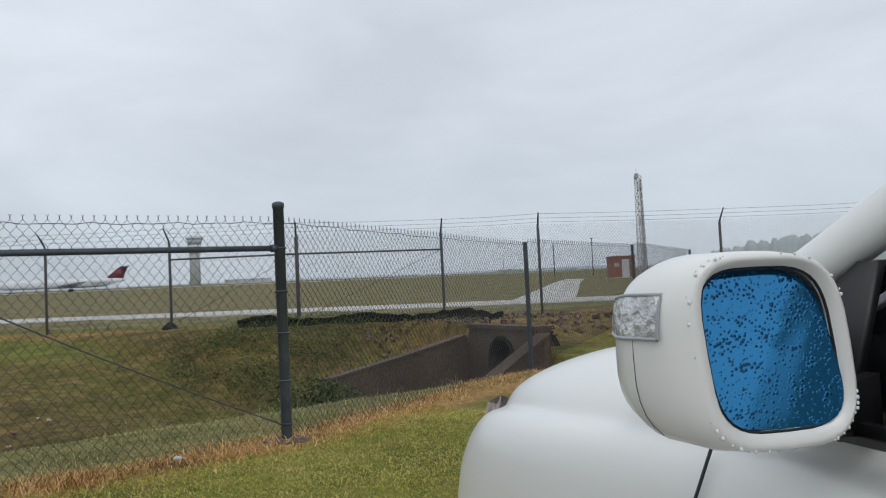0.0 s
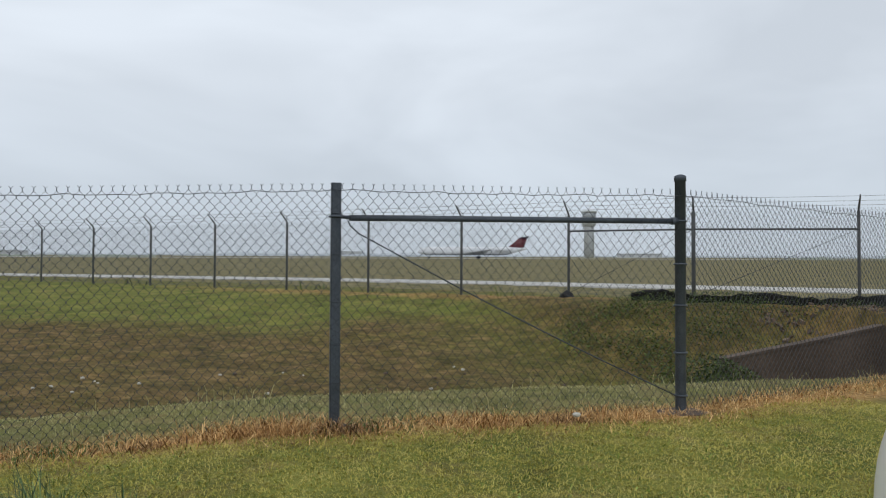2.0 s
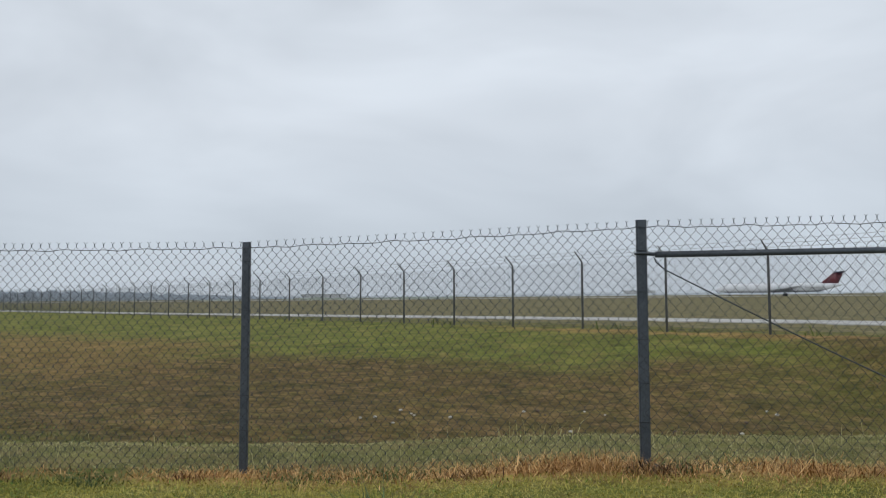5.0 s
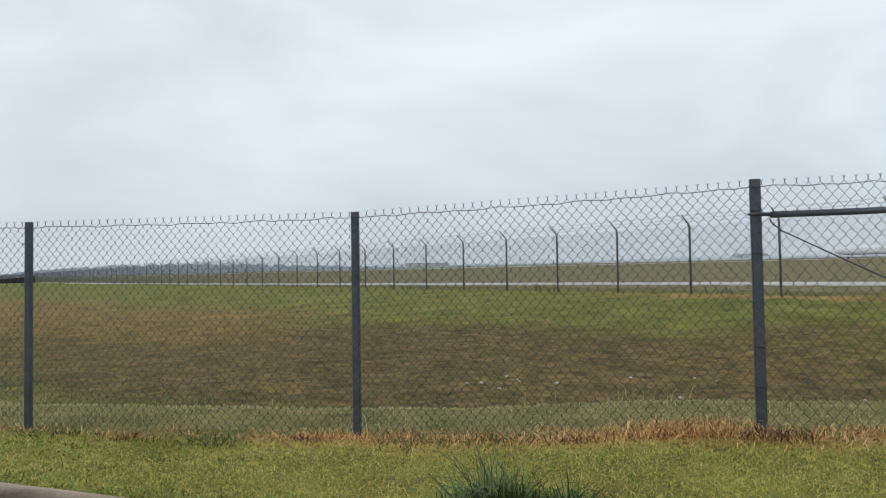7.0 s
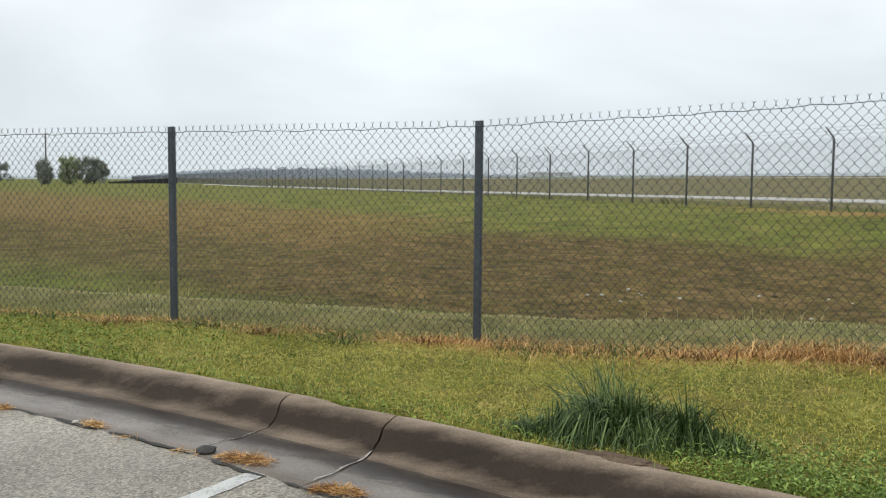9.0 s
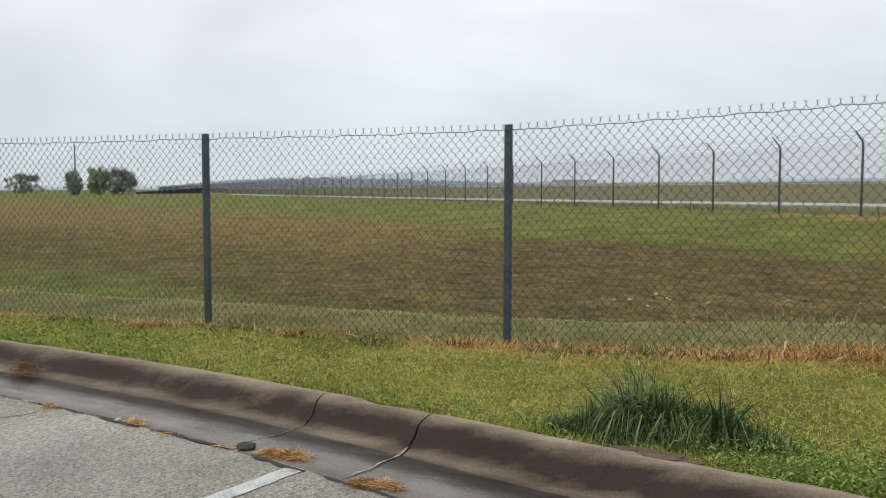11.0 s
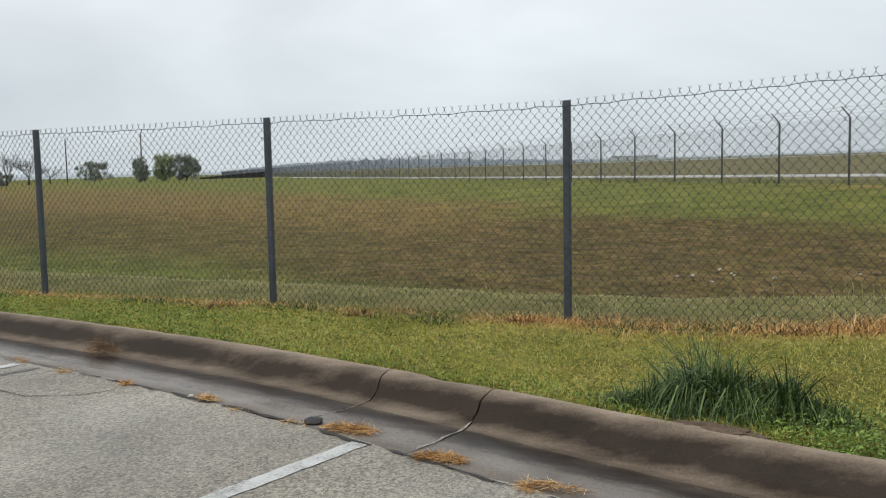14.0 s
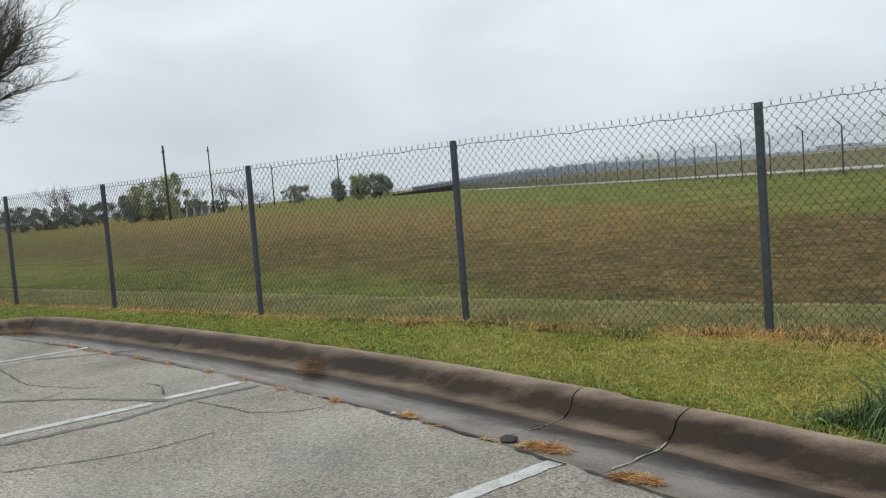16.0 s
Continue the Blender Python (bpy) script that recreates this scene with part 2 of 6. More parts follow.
STRAW = material("dead_straw", [(0.21, 0.095, 0.03), (0.64, 0.37, 0.145), (0.84, 0.57, 0.27)], rough=0.8, scale=1.2, fine=8, bump=0, island=0.45, spec=0.2)
VERGE = material("verge_blades", [(0.22, 0.215, 0.078), (0.36, 0.345, 0.145), (0.54, 0.49, 0.25)], rough=0.7, scale=0.8, fine=5, bump=0, island=0.4, spec=0.2)
SLOPE = material("slope_blades", [(0.048, 0.048, 0.018), (0.105, 0.092, 0.036), (0.20, 0.15, 0.07)], rough=0.8, scale=0.5, fine=4, bump=0, island=0.6, spec=0.15)
WEED = material("weed_leaves", [(0.032, 0.055, 0.013), (0.07, 0.11, 0.026), (0.15, 0.19, 0.05)], rough=0.6, scale=1.0, fine=6, bump=0, island=0.5, spec=0.25)
CLOVER = material("broad_weed_leaves", [(0.075, 0.125, 0.022), (0.165, 0.25, 0.045), (0.31, 0.42, 0.10)], rough=0.6, scale=4, fine=9, bump=0, island=0.5, spec=0.3)
DITCH_GREEN = material("ditch_leaves", [(0.038, 0.060, 0.017), (0.062, 0.092, 0.025), (0.10, 0.13, 0.038)], rough=0.7, scale=0.8, fine=6, bump=0, island=0.35, spec=0.25)
KERB_GREEN = material("kerb_blades", [(0.10, 0.155, 0.025), (0.19, 0.265, 0.045), (0.31, 0.37, 0.085)], rough=0.7, scale=1.5, fine=6, bump=0, island=0.35, spec=0.25)
DEAD_BROWN = material("withered_brown", [(0.08, 0.042, 0.02), (0.19, 0.10, 0.045), (0.32, 0.19, 0.09)], rough=0.8, scale=3, fine=8, bump=0, island=0.5, spec=0.2)
EARTH = material("damp_brown_earth", [(0.05, 0.033, 0.021), (0.12, 0.080, 0.052), (0.20, 0.14, 0.095)], rough=0.9, scale=8, fine=60, bump=0.6, bump_d=0.01)
BARK = material("grey_bark", [(0.045, 0.038, 0.033), (0.10, 0.085, 0.075)], rough=0.9, scale=4, fine=30, bump=0.4, bump_d=0.02)
# leaf colours lifted well above plain foliage to carry distance haze
LEAF = material("hazed_tree_foliage", [(0.17, 0.19, 0.165), (0.26, 0.28, 0.235), (0.36, 0.38, 0.32)], rough=0.7, scale=0.5, fine=3, bump=0, island=0.5, spec=0.2)
LEAF_PALE = material("hazed_spring_foliage", [(0.22, 0.26, 0.15), (0.32, 0.36, 0.20), (0.42, 0.45, 0.27)], rough=0.7, scale=0.5, fine=3, bump=0, island=0.5, spec=0.2)
# distance haze is mixed into this base colour
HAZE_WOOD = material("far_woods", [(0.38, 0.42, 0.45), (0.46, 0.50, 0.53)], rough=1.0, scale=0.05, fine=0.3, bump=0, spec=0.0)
FILLER = material("crumbled_joint_filler", [(0.10, 0.085, 0.07), (0.32, 0.29, 0.26), (0.62, 0.59, 0.54)], rough=0.9, scale=30, fine=90, bump=0.4)
RUBBLE = material("brown_rubble", [(0.06, 0.038, 0.026), (0.13, 0.088, 0.062), (0.22, 0.16, 0.12)], rough=0.9, scale=2, fine=20, bump=0.3, island=0.5)
STONE = plain("pale_stone", (0.48, 0.46, 0.41), 0.85)


# ---------------------------------------------------------------- mesh helpers
def mesh_of(name, verts, faces, mat, smooth=False):
    me = bpy.data.meshes.new(name)
    me.from_pydata([tuple(v) for v in verts], [], [tuple(f) for f in faces])
    for mm in (mat if isinstance(mat, (list, tuple)) else [mat]):
        me.materials.append(mm)
    if smooth:
        me.polygons.foreach_set("use_smooth", [True] * len(me.polygons))
    me.update()
    return me


def thing(name, label="", category="", group="", kind="", at=None):
    ob = new(name)
    ob.empty_display_size = 0.1
    if at is not None:
        ob.matrix_basis = at
    return tagged(ob, label, category, group, kind)


def part(name, data, mat, parent, label=""):
    """One mesh object under a thing; data: a bmesh, (verts, faces) or a ready mesh."""
    if isinstance(data, bpy.types.Mesh):
        me = data
    elif isinstance(data, bmesh.types.BMesh):
        me = bpy.data.meshes.new(name)
        data.to_mesh(me)
        data.free()
        me.materials.append(mat)
    else:
        me = mesh_of(name, data[0], data[1], mat, len(data) > 2 and data[2])
    ob = new(name, me)
    ob.parent = parent
    return tagged(ob, label)


def shift(data, m):
    return ([m @ Vector(v) for v in data[0]], *data[1:])


def join(*datas):
    vs, fs, sm = [], [], False
    for d in datas:
        n = len(vs)
        vs += [tuple(v) for v in d[0]]
        fs += [tuple(i + n for i in f) for f in d[1]]
        sm = sm or (len(d) > 2 and d[2])
    return vs, fs, sm


def tube(points, radii, sides=8, cap=True):
    """A round bar along points, with one radius or one for each point."""
    pts = [Vector(p) for p in points]
    if not isinstance(radii, (list, tuple)):
        radii = [radii] * len(pts)
    vs, fs = [], []
    for i, p in enumerate(pts):
        d = (pts[min(i + 1, len(pts) - 1)] - pts[max(i - 1, 0)]).normalized()
        a = d.cross(Vector((0, 0, 1)) if abs(d.z) < 0.9 else Vector((1, 0, 0))).normalized()
        b = d.cross(a)
        for k in range(sides):
            w = 2 * math.pi * k / sides
            vs.append(p + (a * math.cos(w) + b * math.sin(w)) * radii[i])
    for i in range(len(pts) - 1):
        for k in range(sides):
            q = (k + 1) % sides
            fs.append((i * sides + k, i * sides + q, (i + 1) * sides + q, (i + 1) * sides + k))
    if cap:
        fs.append(tuple(range(sides - 1, -1, -1)))
        fs.append(tuple(range((len(pts) - 1) * sides, len(pts) * sides)))
    return vs, fs, True


def block(x0, x1, y0, y1, z0, z1, bevel=0.0):
    """A box with its upright and level edges cut by a bevel."""
    bm = bmesh.new()
    bmesh.ops.create_cube(bm, size=1)
    for v in bm.verts:
        v.co = ((x0 + x1) / 2 + v.co.x * (x1 - x0), (y0 + y1) / 2 + v.co.y * (y1 - y0), (z0 + z1) / 2 + v.co.z * (z1 - z0))
    if bevel:
        bmesh.ops.bevel(bm, geom=bm.edges[:], offset=bevel, segments=2, affect="EDGES")
    vs, fs = [v.co.copy() for v in bm.verts], []
    bm.verts.index_update()
    for f in bm.faces:
        fs.append(tuple(v.index for v in f.verts))
    bm.free()
    return vs, fs, False


def loft(sections, closed=True, caps=True):
    n, vs, fs = len(sections[0]), [], []
    for s in sections:
        vs += [tuple(v) for v in s]
    for i in range(len(sections) - 1):
        for k in range(n if closed else n - 1):
            q = (k + 1) % n
            fs.append((i * n + k, i * n + q, (i + 1) * n + q, (i + 1) * n + k))
    if caps and closed:
        fs += [tuple(range(n - 1, -1, -1)), tuple(range((len(sections) - 1) * n, len(sections) * n))]
    return vs, fs, True


# ---------------------------------------------------------------- the lie of the land
KERB = [(-13.2, -30.0), (-13.2, 3.6), (-13.15, 4.55), (-12.95, 5.1), (-12.55, 5.45), (-11.9, 5.55), (-9.0, 5.36), (-6.5, 5.05), (-5.15, 4.83), (-4.02, 4.59), (-2.82, 4.27), (-1.74, 3.95), (-0.9, 3.74), (1.5, 3.14), (6.0, 2.0), (14.0, 0.0), (34.0, -5.0)]


def smooth_line(line, step):
    """The polyline with rounded corners, at even steps."""
    p = np.array(line, float)
    for _ in range(2):
        q = np.empty((2 * len(p) - 2, 2))
        q[0::2], q[1::2] = 0.75 * p[:-1] + 0.25 * p[1:], 0.25 * p[:-1] + 0.75 * p[1:]
        p = np.vstack([p[:1], q, p[-1:]])
    s = np.r_[0, np.cumsum(np.hypot(*np.diff(p, axis=0).T))]
    t = np.arange(0, s[-1], step)
    return np.c_[np.interp(t, s, p[:, 0]), np.interp(t, s, p[:, 1])]


KERB_LINE = smooth_line(KERB, 0.25)
_d = np.gradient(KERB_LINE, axis=0)
KERB_NORMAL = np.c_[_d[:, 1], -_d[:, 0]] / np.hypot(_d[:, 0], _d[:, 1])[:, None]


def kerb_offset(x, y):
    """Metres from the kerb's back edge towards the car park (below zero on the lawn)."""
    x, y = np.asarray(x, float), np.asarray(y, float)
    out = np.full(x.shape, -99.0)
    near = (x > -18) & (x < 36) & (y < 8)
    p = np.c_[x[near], y[near]]
    res = np.empty(len(p))
    for i in range(0, len(p), 4000):
        q = p[i:i + 4000]
        dx = q[:, None, :] - KERB_LINE[None]
        k = (dx ** 2).sum(2).argmin(1)
        r = np.arange(len(q))
        res[i:i + 4000] = (dx[r, k] * KERB_NORMAL[k]).sum(1)
    out[near] = res
    return out


def fence_edge(x):
    """y of the airfield fence's line above x."""
    return np.where(x < 9.8, 19.13 - (x - 7.74) * 1.0697, 16.9 - (x - 9.8) * 0.75)


def step01(v):
    v = np.clip(v, 0, 1)
    return v * v * (3 - 2 * v)


def field(x, y):
    return 0.21 + 0.006 * x + 0.016 * y + 0.0035 * np.maximum(0, y - 70)


def land(x, y):
    """Height of the ground: lawn, bank, ditch, slope and airfield."""
    x, y = np.asarray(x, float), np.asarray(y, float)
    base = -0.11 * step01((-x - 0.2) / 2.5)
    lawn = base + (-0.09 - base) * step01((6.3 - y) / 2.0)
    far = field(np.clip(x, -2500, 2500), y)
    deep = 0.48 + 0.30 * step01((x + 8) / 9) + 0.45 * step01((x - 3) / 4)
    wall = x - 8.95 - (y - 8.78) * 0.308
    deep = deep * (1 - 0.25 * step01((-x - 10) / 20))
    crest = 7.7 + 0.35 * step01((x + 6) / 5) - 0.1 * step01((x - 2) / 4)
    low = 10.6
    top = np.maximum(fence_edge(x), 13.0)
    down = step01((y - crest) / (low - crest))
    up = np.clip((y - low) / (top - low), 0, 1)
    edge = field(x, top)
    rise = 0.45 * up + 0.55 * step01(up)
    steep = step01((x - 4.5) / 3)
    rise = rise * (1 - steep) + step01(np.clip((y - low) / np.maximum(top - low, 1) * 1.25, 0, 1)) * steep
    bank = np.where(y < low, lawn + (-deep - lawn) * down, -deep + (edge + deep) * rise)
    z = np.where(y < crest, lawn, np.where(y < top, bank, far))
    z = np.where((y < 2) & (x < -13.2), lawn, z)
    east = step01(wall / 0.3)
    z = z * (1 - east * (y > crest) * (y < top)) + east * ((y > crest) * (y < top)) * (lawn + (edge - lawn) * np.clip(2.2 * (y - crest) / np.maximum(top - crest, 1), 0, 1))
    z = z + 0.60 * np.exp(-((x - 6.5) / 0.85) ** 2 - ((y - 11.2) / 0.75) ** 2)
    w = kerb_offset(x, y)
    return np.where(w > 0.02, -0.09 - 0.4 * step01((w - 0.02) / 0.2), z)


def height(x, y):
    return float(land(np.array([x]), np.array([y]))[0])


def lumps(x, y, size, seed=0.0):
    return noise.noise(Vector((x / size, y / size, seed)))


def axis(parts):
    out = [parts[0][0]]
    for a, b, s in parts:
        n = max(1, round((b - a) / s))
        out += list(a + (b - a) * (np.arange(n) + 1) / n)
    return np.array(out)


GRID = []


def turf_height(x, y):
    """Height of the ground sheet itself, bumps and all."""
    xs, ys, gz = GRID
    i, j = np.clip(np.searchsorted(xs, x) - 1, 0, len(xs) - 2), np.clip(np.searchsorted(ys, y) - 1, 0, len(ys) - 2)
    f, h = (x - xs[i]) / (xs[i + 1] - xs[i]), (y - ys[j]) / (ys[j + 1] - ys[j])
    return (gz[j, i] * (1 - f) + gz[j, i + 1] * f) * (1 - h) + (gz[j + 1, i] * (1 - f) + gz[j + 1, i + 1] * f) * h


def make_ground():
    xs = axis([(-3000, -300, 270), (-300, -60, 12), (-60, -24, 1.5), (-24, 14, 0.2), (14, 40, 1.3), (40, 300, 13), (300, 3000, 270)])
    ys = axis([(-3000, -60, 300), (-60, -10, 5), (-10, 2, 0.6), (2, 13, 0.17), (13, 26, 0.3), (26, 70, 0.9), (70, 300, 8), (300, 3000, 270)])
    gx, gy = np.meshgrid(xs, ys)
    gz = land(gx.ravel(), gy.ravel()).reshape(gx.shape)
    n, m = gx.shape
    rough = np.zeros_like(gz)
    for j in range(n):
        for i in range(m):
            if -26 < xs[i] < 16 and 2 < ys[j] < 50:
                a = lumps(xs[i], ys[j], 0.9) * 0.025 + lumps(xs[i], ys[j], 0.33, 4) * 0.012
                rough[j, i] = a * (2.2 if ys[j] > 10 else 1.0)
    gz = gz + rough
    GRID.extend((xs, ys, gz))
    vs = np.c_[gx.ravel(), gy.ravel(), gz.ravel()]
    idx = np.arange(n * m).reshape(n, m)
    fs = np.c_[idx[:-1, :-1].ravel(), idx[:-1, 1:].ravel(), idx[1:, 1:].ravel(), idx[1:, :-1].ravel()]
    me = mesh_of("ground", vs.tolist(), fs.tolist(), TURF, True)
    x, y = vs[:, 0], vs[:, 1]
    top = np.maximum(fence_edge(x), 13.0)
    v = (y - 8.0) / (top - 8.0)
    wave = np.array([lumps(a, b, 3.0, 2.0) for a, b in zip(np.clip(x, -400, 400), np.clip(y, -400, 400))])
    rim = 0.555 - 0.08 * step01((-x - 4) / 5) + 0.05 * wave + 0.22 * step01((x - 0.5) / 4)
    brown = step01((v - 0.03 - 0.05 * step01((-x - 8) / 4)) / 0.12) * step01((rim + 0.07 - v) / 0.16) * (0.90 - 0.30 * step01((x - 2.2) / 3) - 0.16 * step01((-x - 7) / 6))
    tawny = step01((v - 0.24) / 0.15) * step01((0.66 + 0.06 * wave - v) / 0.14) * step01((-x - 6) / 6) * 0.62
    brown = np.maximum(brown, tawny)
    brown = np.where(v > 1.04, 0.35, brown)
    brown = np.maximum(brown, 0.30 * step01((y - 6.6) / 0.4) * step01((8.7 - y) / 0.4))
    brown = brown * (1 - 0.6 * step01((-x - 40) / 40) * (v < 1))
    brown = np.maximum(brown, 0.80 * step01((x - 4.6) / 2.0) * (y > 9.6 + 1.9 * (x < 9)) * (v < 1.02))
    # pale verge grass, and airfield grass lightened to hold distance haze
    hay_haze = 0.95 * step01((v - 1.22) / 0.1) * (y > 13) + 0.42 * step01((y - 6.75) / 0.25) * step01((8.8 - y) / 0.5)
    thin = 0.55 + 0.45 * step01((x + 4.2) / 1.0) + 0.5 * np.array([lumps(a, 0.0, 0.8, 9.0) for a in np.clip(x, -400, 400)]) * step01((-x - 2.5) / 1.0)
    bare = np.exp(-((y - 6.45 - 0.2 * np.maximum(0, x - 2.9)) / (0.20 + 0.16 * step01((x + 4.2) / 1.2))) ** 2) * 0.95 * thin
    bare = bare * (y < 9) * (kerb_offset(x, y) < -0.3)
    bare = np.maximum(bare, 0.48 * tawny)
    bare = np.maximum(bare, 0.75 * np.exp(-((v - 0.965) / 0.045) ** 2) * step01((x + 4) / 6) * (y > 9))
    bare = np.maximum(bare, 0.34 * step01((x - 9.6) / 1.5) * (y > 9.6) * (y < top + 0.5))
    for name, values in (("dryness", brown), ("bare", bare), ("hay_haze", hay_haze)):
        a = me.attributes.new(name, "FLOAT", "POINT")
        a.data.foreach_set("value", values.astype(np.float32))
    tagged(new("ground", me), "mown green and brown grass with a ditch and a rising airfield", "ground", kind="structure")


make_ground()


# ---------------------------------------------------------------- car park: asphalt, gutter, kerb
def kerb_at(s, w):
    """The point w metres from the kerb's back edge, s metres along it."""
    k = min(max(s / 0.25, 0), len(KERB_LINE) - 1.001)
    i, f = int(k), k - int(k)
    p = KERB_LINE[i] * (1 - f) + KERB_LINE[i + 1] * f
    q = KERB_NORMAL[i] * (1 - f) + KERB_NORMAL[i + 1] * f
    return p + q * w


def along(x):
    """Metres along the kerb at that x on the side by the fence."""
    k = max(i for i in range(len(KERB_LINE)) if KERB_LINE[i][0] <= x)
    return k * 0.25


PROFILE = [(-0.01, -0.40), (0.0, -0.10), (0.012, -0.074), (0.04, -0.062), (0.08, -0.060), (0.115, -0.066), (0.145, -0.079), (0.170, -0.100), (0.190, -0.127), (0.208, -0.156), (0.230, -0.182), (0.262, -0.202), (0.30, -0.213), (0.35, -0.219)]
PAN = [(0.35, -0.219), (0.40, -0.219), (0.47, -0.215), (0.54, -0.211), (0.60, -0.208), (0.70, -0.202), (0.86, -0.192), (0.875, -0.25)]


def kerb_piece(s0, s1, profile, skew0=0.0, skew1=0.0):
    n = max(2, round((s1 - s0) / 0.12) + 1)
    rows = []
    steps = sorted({0.0, 0.015 / (s1 - s0), 1 - 0.015 / (s1 - s0), 1.0} | {i / (n - 1) for i in range(1, n - 1)})
    n = len(steps)
    for f in steps:
        row = []
        for k, (w, z) in enumerate(profile):
            s = s0 + (s1 - s0) * f + (skew0 * (1 - f) + skew1 * f) * w + (0.010 * math.sin(23 * w + 9 * round(s0 if f < 0.5 else s1)) + 0.005 * math.sin(71 * w)) * (f in (0, 1))
            p = kerb_at(s, w)
            edge = 0.035 * math.exp(-((s - 45.2) / 0.13) ** 2) * max(0.0, 1 - w / 0.085) * (1 + 0.6 * noise.noise(Vector((s * 17, w * 30, 0))))
            ease = min(f, 1 - f) * (s1 - s0)
            edge += 0.007 * max(0.0, 1 - ease / 0.02) * (w < 0.3)
            worn = 0.006 * noise.noise(Vector((p[0] * 3, p[1] * 3, w * 6))) + 0.004 * noise.noise(Vector((p[0] * 11, p[1] * 11, w * 20)))
            row.append((p[0], p[1], z + worn - edge))
        rows.append(row)
    n2 = len(profile)
    vs, fs = [v for r in rows for v in r], []
    for i in range(n - 1):
        for k in range(n2 - 1):
            fs.append((i * n2 + k, (i + 1) * n2 + k, (i + 1) * n2 + k + 1, i * n2 + k + 1))
    m = len(vs)
    vs += vs[:n2] + vs[(n - 1) * n2:n * n2]
    fs += [tuple(range(m, m + n2)), tuple(range(m + 2 * n2 - 1, m + n2 - 1, -1))]
    return vs, fs, True


def soak(me, profile, wet):
    """How far run-off has soaked and blackened the concrete across its profile."""
    n = len(profile)
    a = me.attributes.new("soaked", "FLOAT", "POINT")
    a.data.foreach_set("value", [wet[i % n] for i in range(len(me.vertices))])


def make_kerb():
    kerb = thing("kerb", "brown-stained concrete roll kerb with cracked joints", "kerb", kind="structure")
    joints = [(along(-12.2), 0.0), (39.42, 0.2), (44.765, 0.05), (45.522, 0.14), (along(0.9), 0.0), (along(4.0), 0.0), (along(9.0), 0.0)]
    ends = [(6.0, 0.0), *joints, (along(30.0), 0.0)]
    for (a, ka), (b, kb) in zip(ends, ends[1:]):
        k = part("kerb_section", kerb_piece(a + 0.006, b - 0.006, PROFILE, ka, kb), CONCRETE, kerb)
        soak(k.data, PROFILE, (0.0, 0.0, 0.0, 0.05, 0.20, 0.42, 0.64, 0.85, 0.98, 1.0, 0.88, 0.62, 0.45, 0.65))
        k = part("gutter_pan", kerb_piece(a + 0.003, b - 0.003, PAN, ka, kb), WET_PAN, kerb, "wet concrete gutter pan")
        soak(k.data, PAN, (0.65, 0.90, 0.95, 0.50, 0.14, 0.06, 0.15, 0.5))


def make_asphalt():
    rim = [kerb_at(s, 0.872 + 0.012 * math.sin(s * 5.1) + 0.01 * math.sin(s * 13)) for s in np.arange(2.0, along(30.0), 0.12)]
    grid = [(*p, -0.19) for p in rim]
    outer = [(32.0, -60.0, -0.19), (-12.3, -60.0, -0.19)]
    vs = grid + outer
    tagged(new("car_park", mesh_of("car_park", vs, [tuple(range(len(vs) - 1, -1, -1))], ASPHALT)), "worn grey asphalt car park with pale chips", "car park", kind="structure")


def ribbon(points, width, z, seed):
    """A thin flat strip of uneven width along points on the ground."""
    rng = random.Random(seed)
    pts = []
    for (xa, ya), (xb, yb) in zip(points, points[1:]):
        n = max(2, int(math.hypot(xb - xa, yb - ya) / 0.06))
        pts += [(xa + (xb - xa) * i / n + rng.uniform(-0.012, 0.012), ya + (yb - ya) * i / n + rng.uniform(-0.012, 0.012)) for i in range(n)]
    vs, fs = [], []
    for i, (x, y) in enumerate(pts):
        a, b = pts[max(i - 1, 0)], pts[min(i + 1, len(pts) - 1)]
        d = math.hypot(b[0] - a[0], b[1] - a[1]) or 1
        nx, ny = -(b[1] - a[1]) / d, (b[0] - a[0]) / d
        w = width * rng.uniform(0.35, 1.0) / 2 * (0.3 if i in (0, len(pts) - 1) else 1)
        vs += [(x + nx * w, y + ny * w, z), (x - nx * w, y - ny * w, z)]
    for i in range(len(pts) - 1):
        fs.append((2 * i, 2 * i + 1, 2 * i + 3, 2 * i + 2))
    return vs, fs


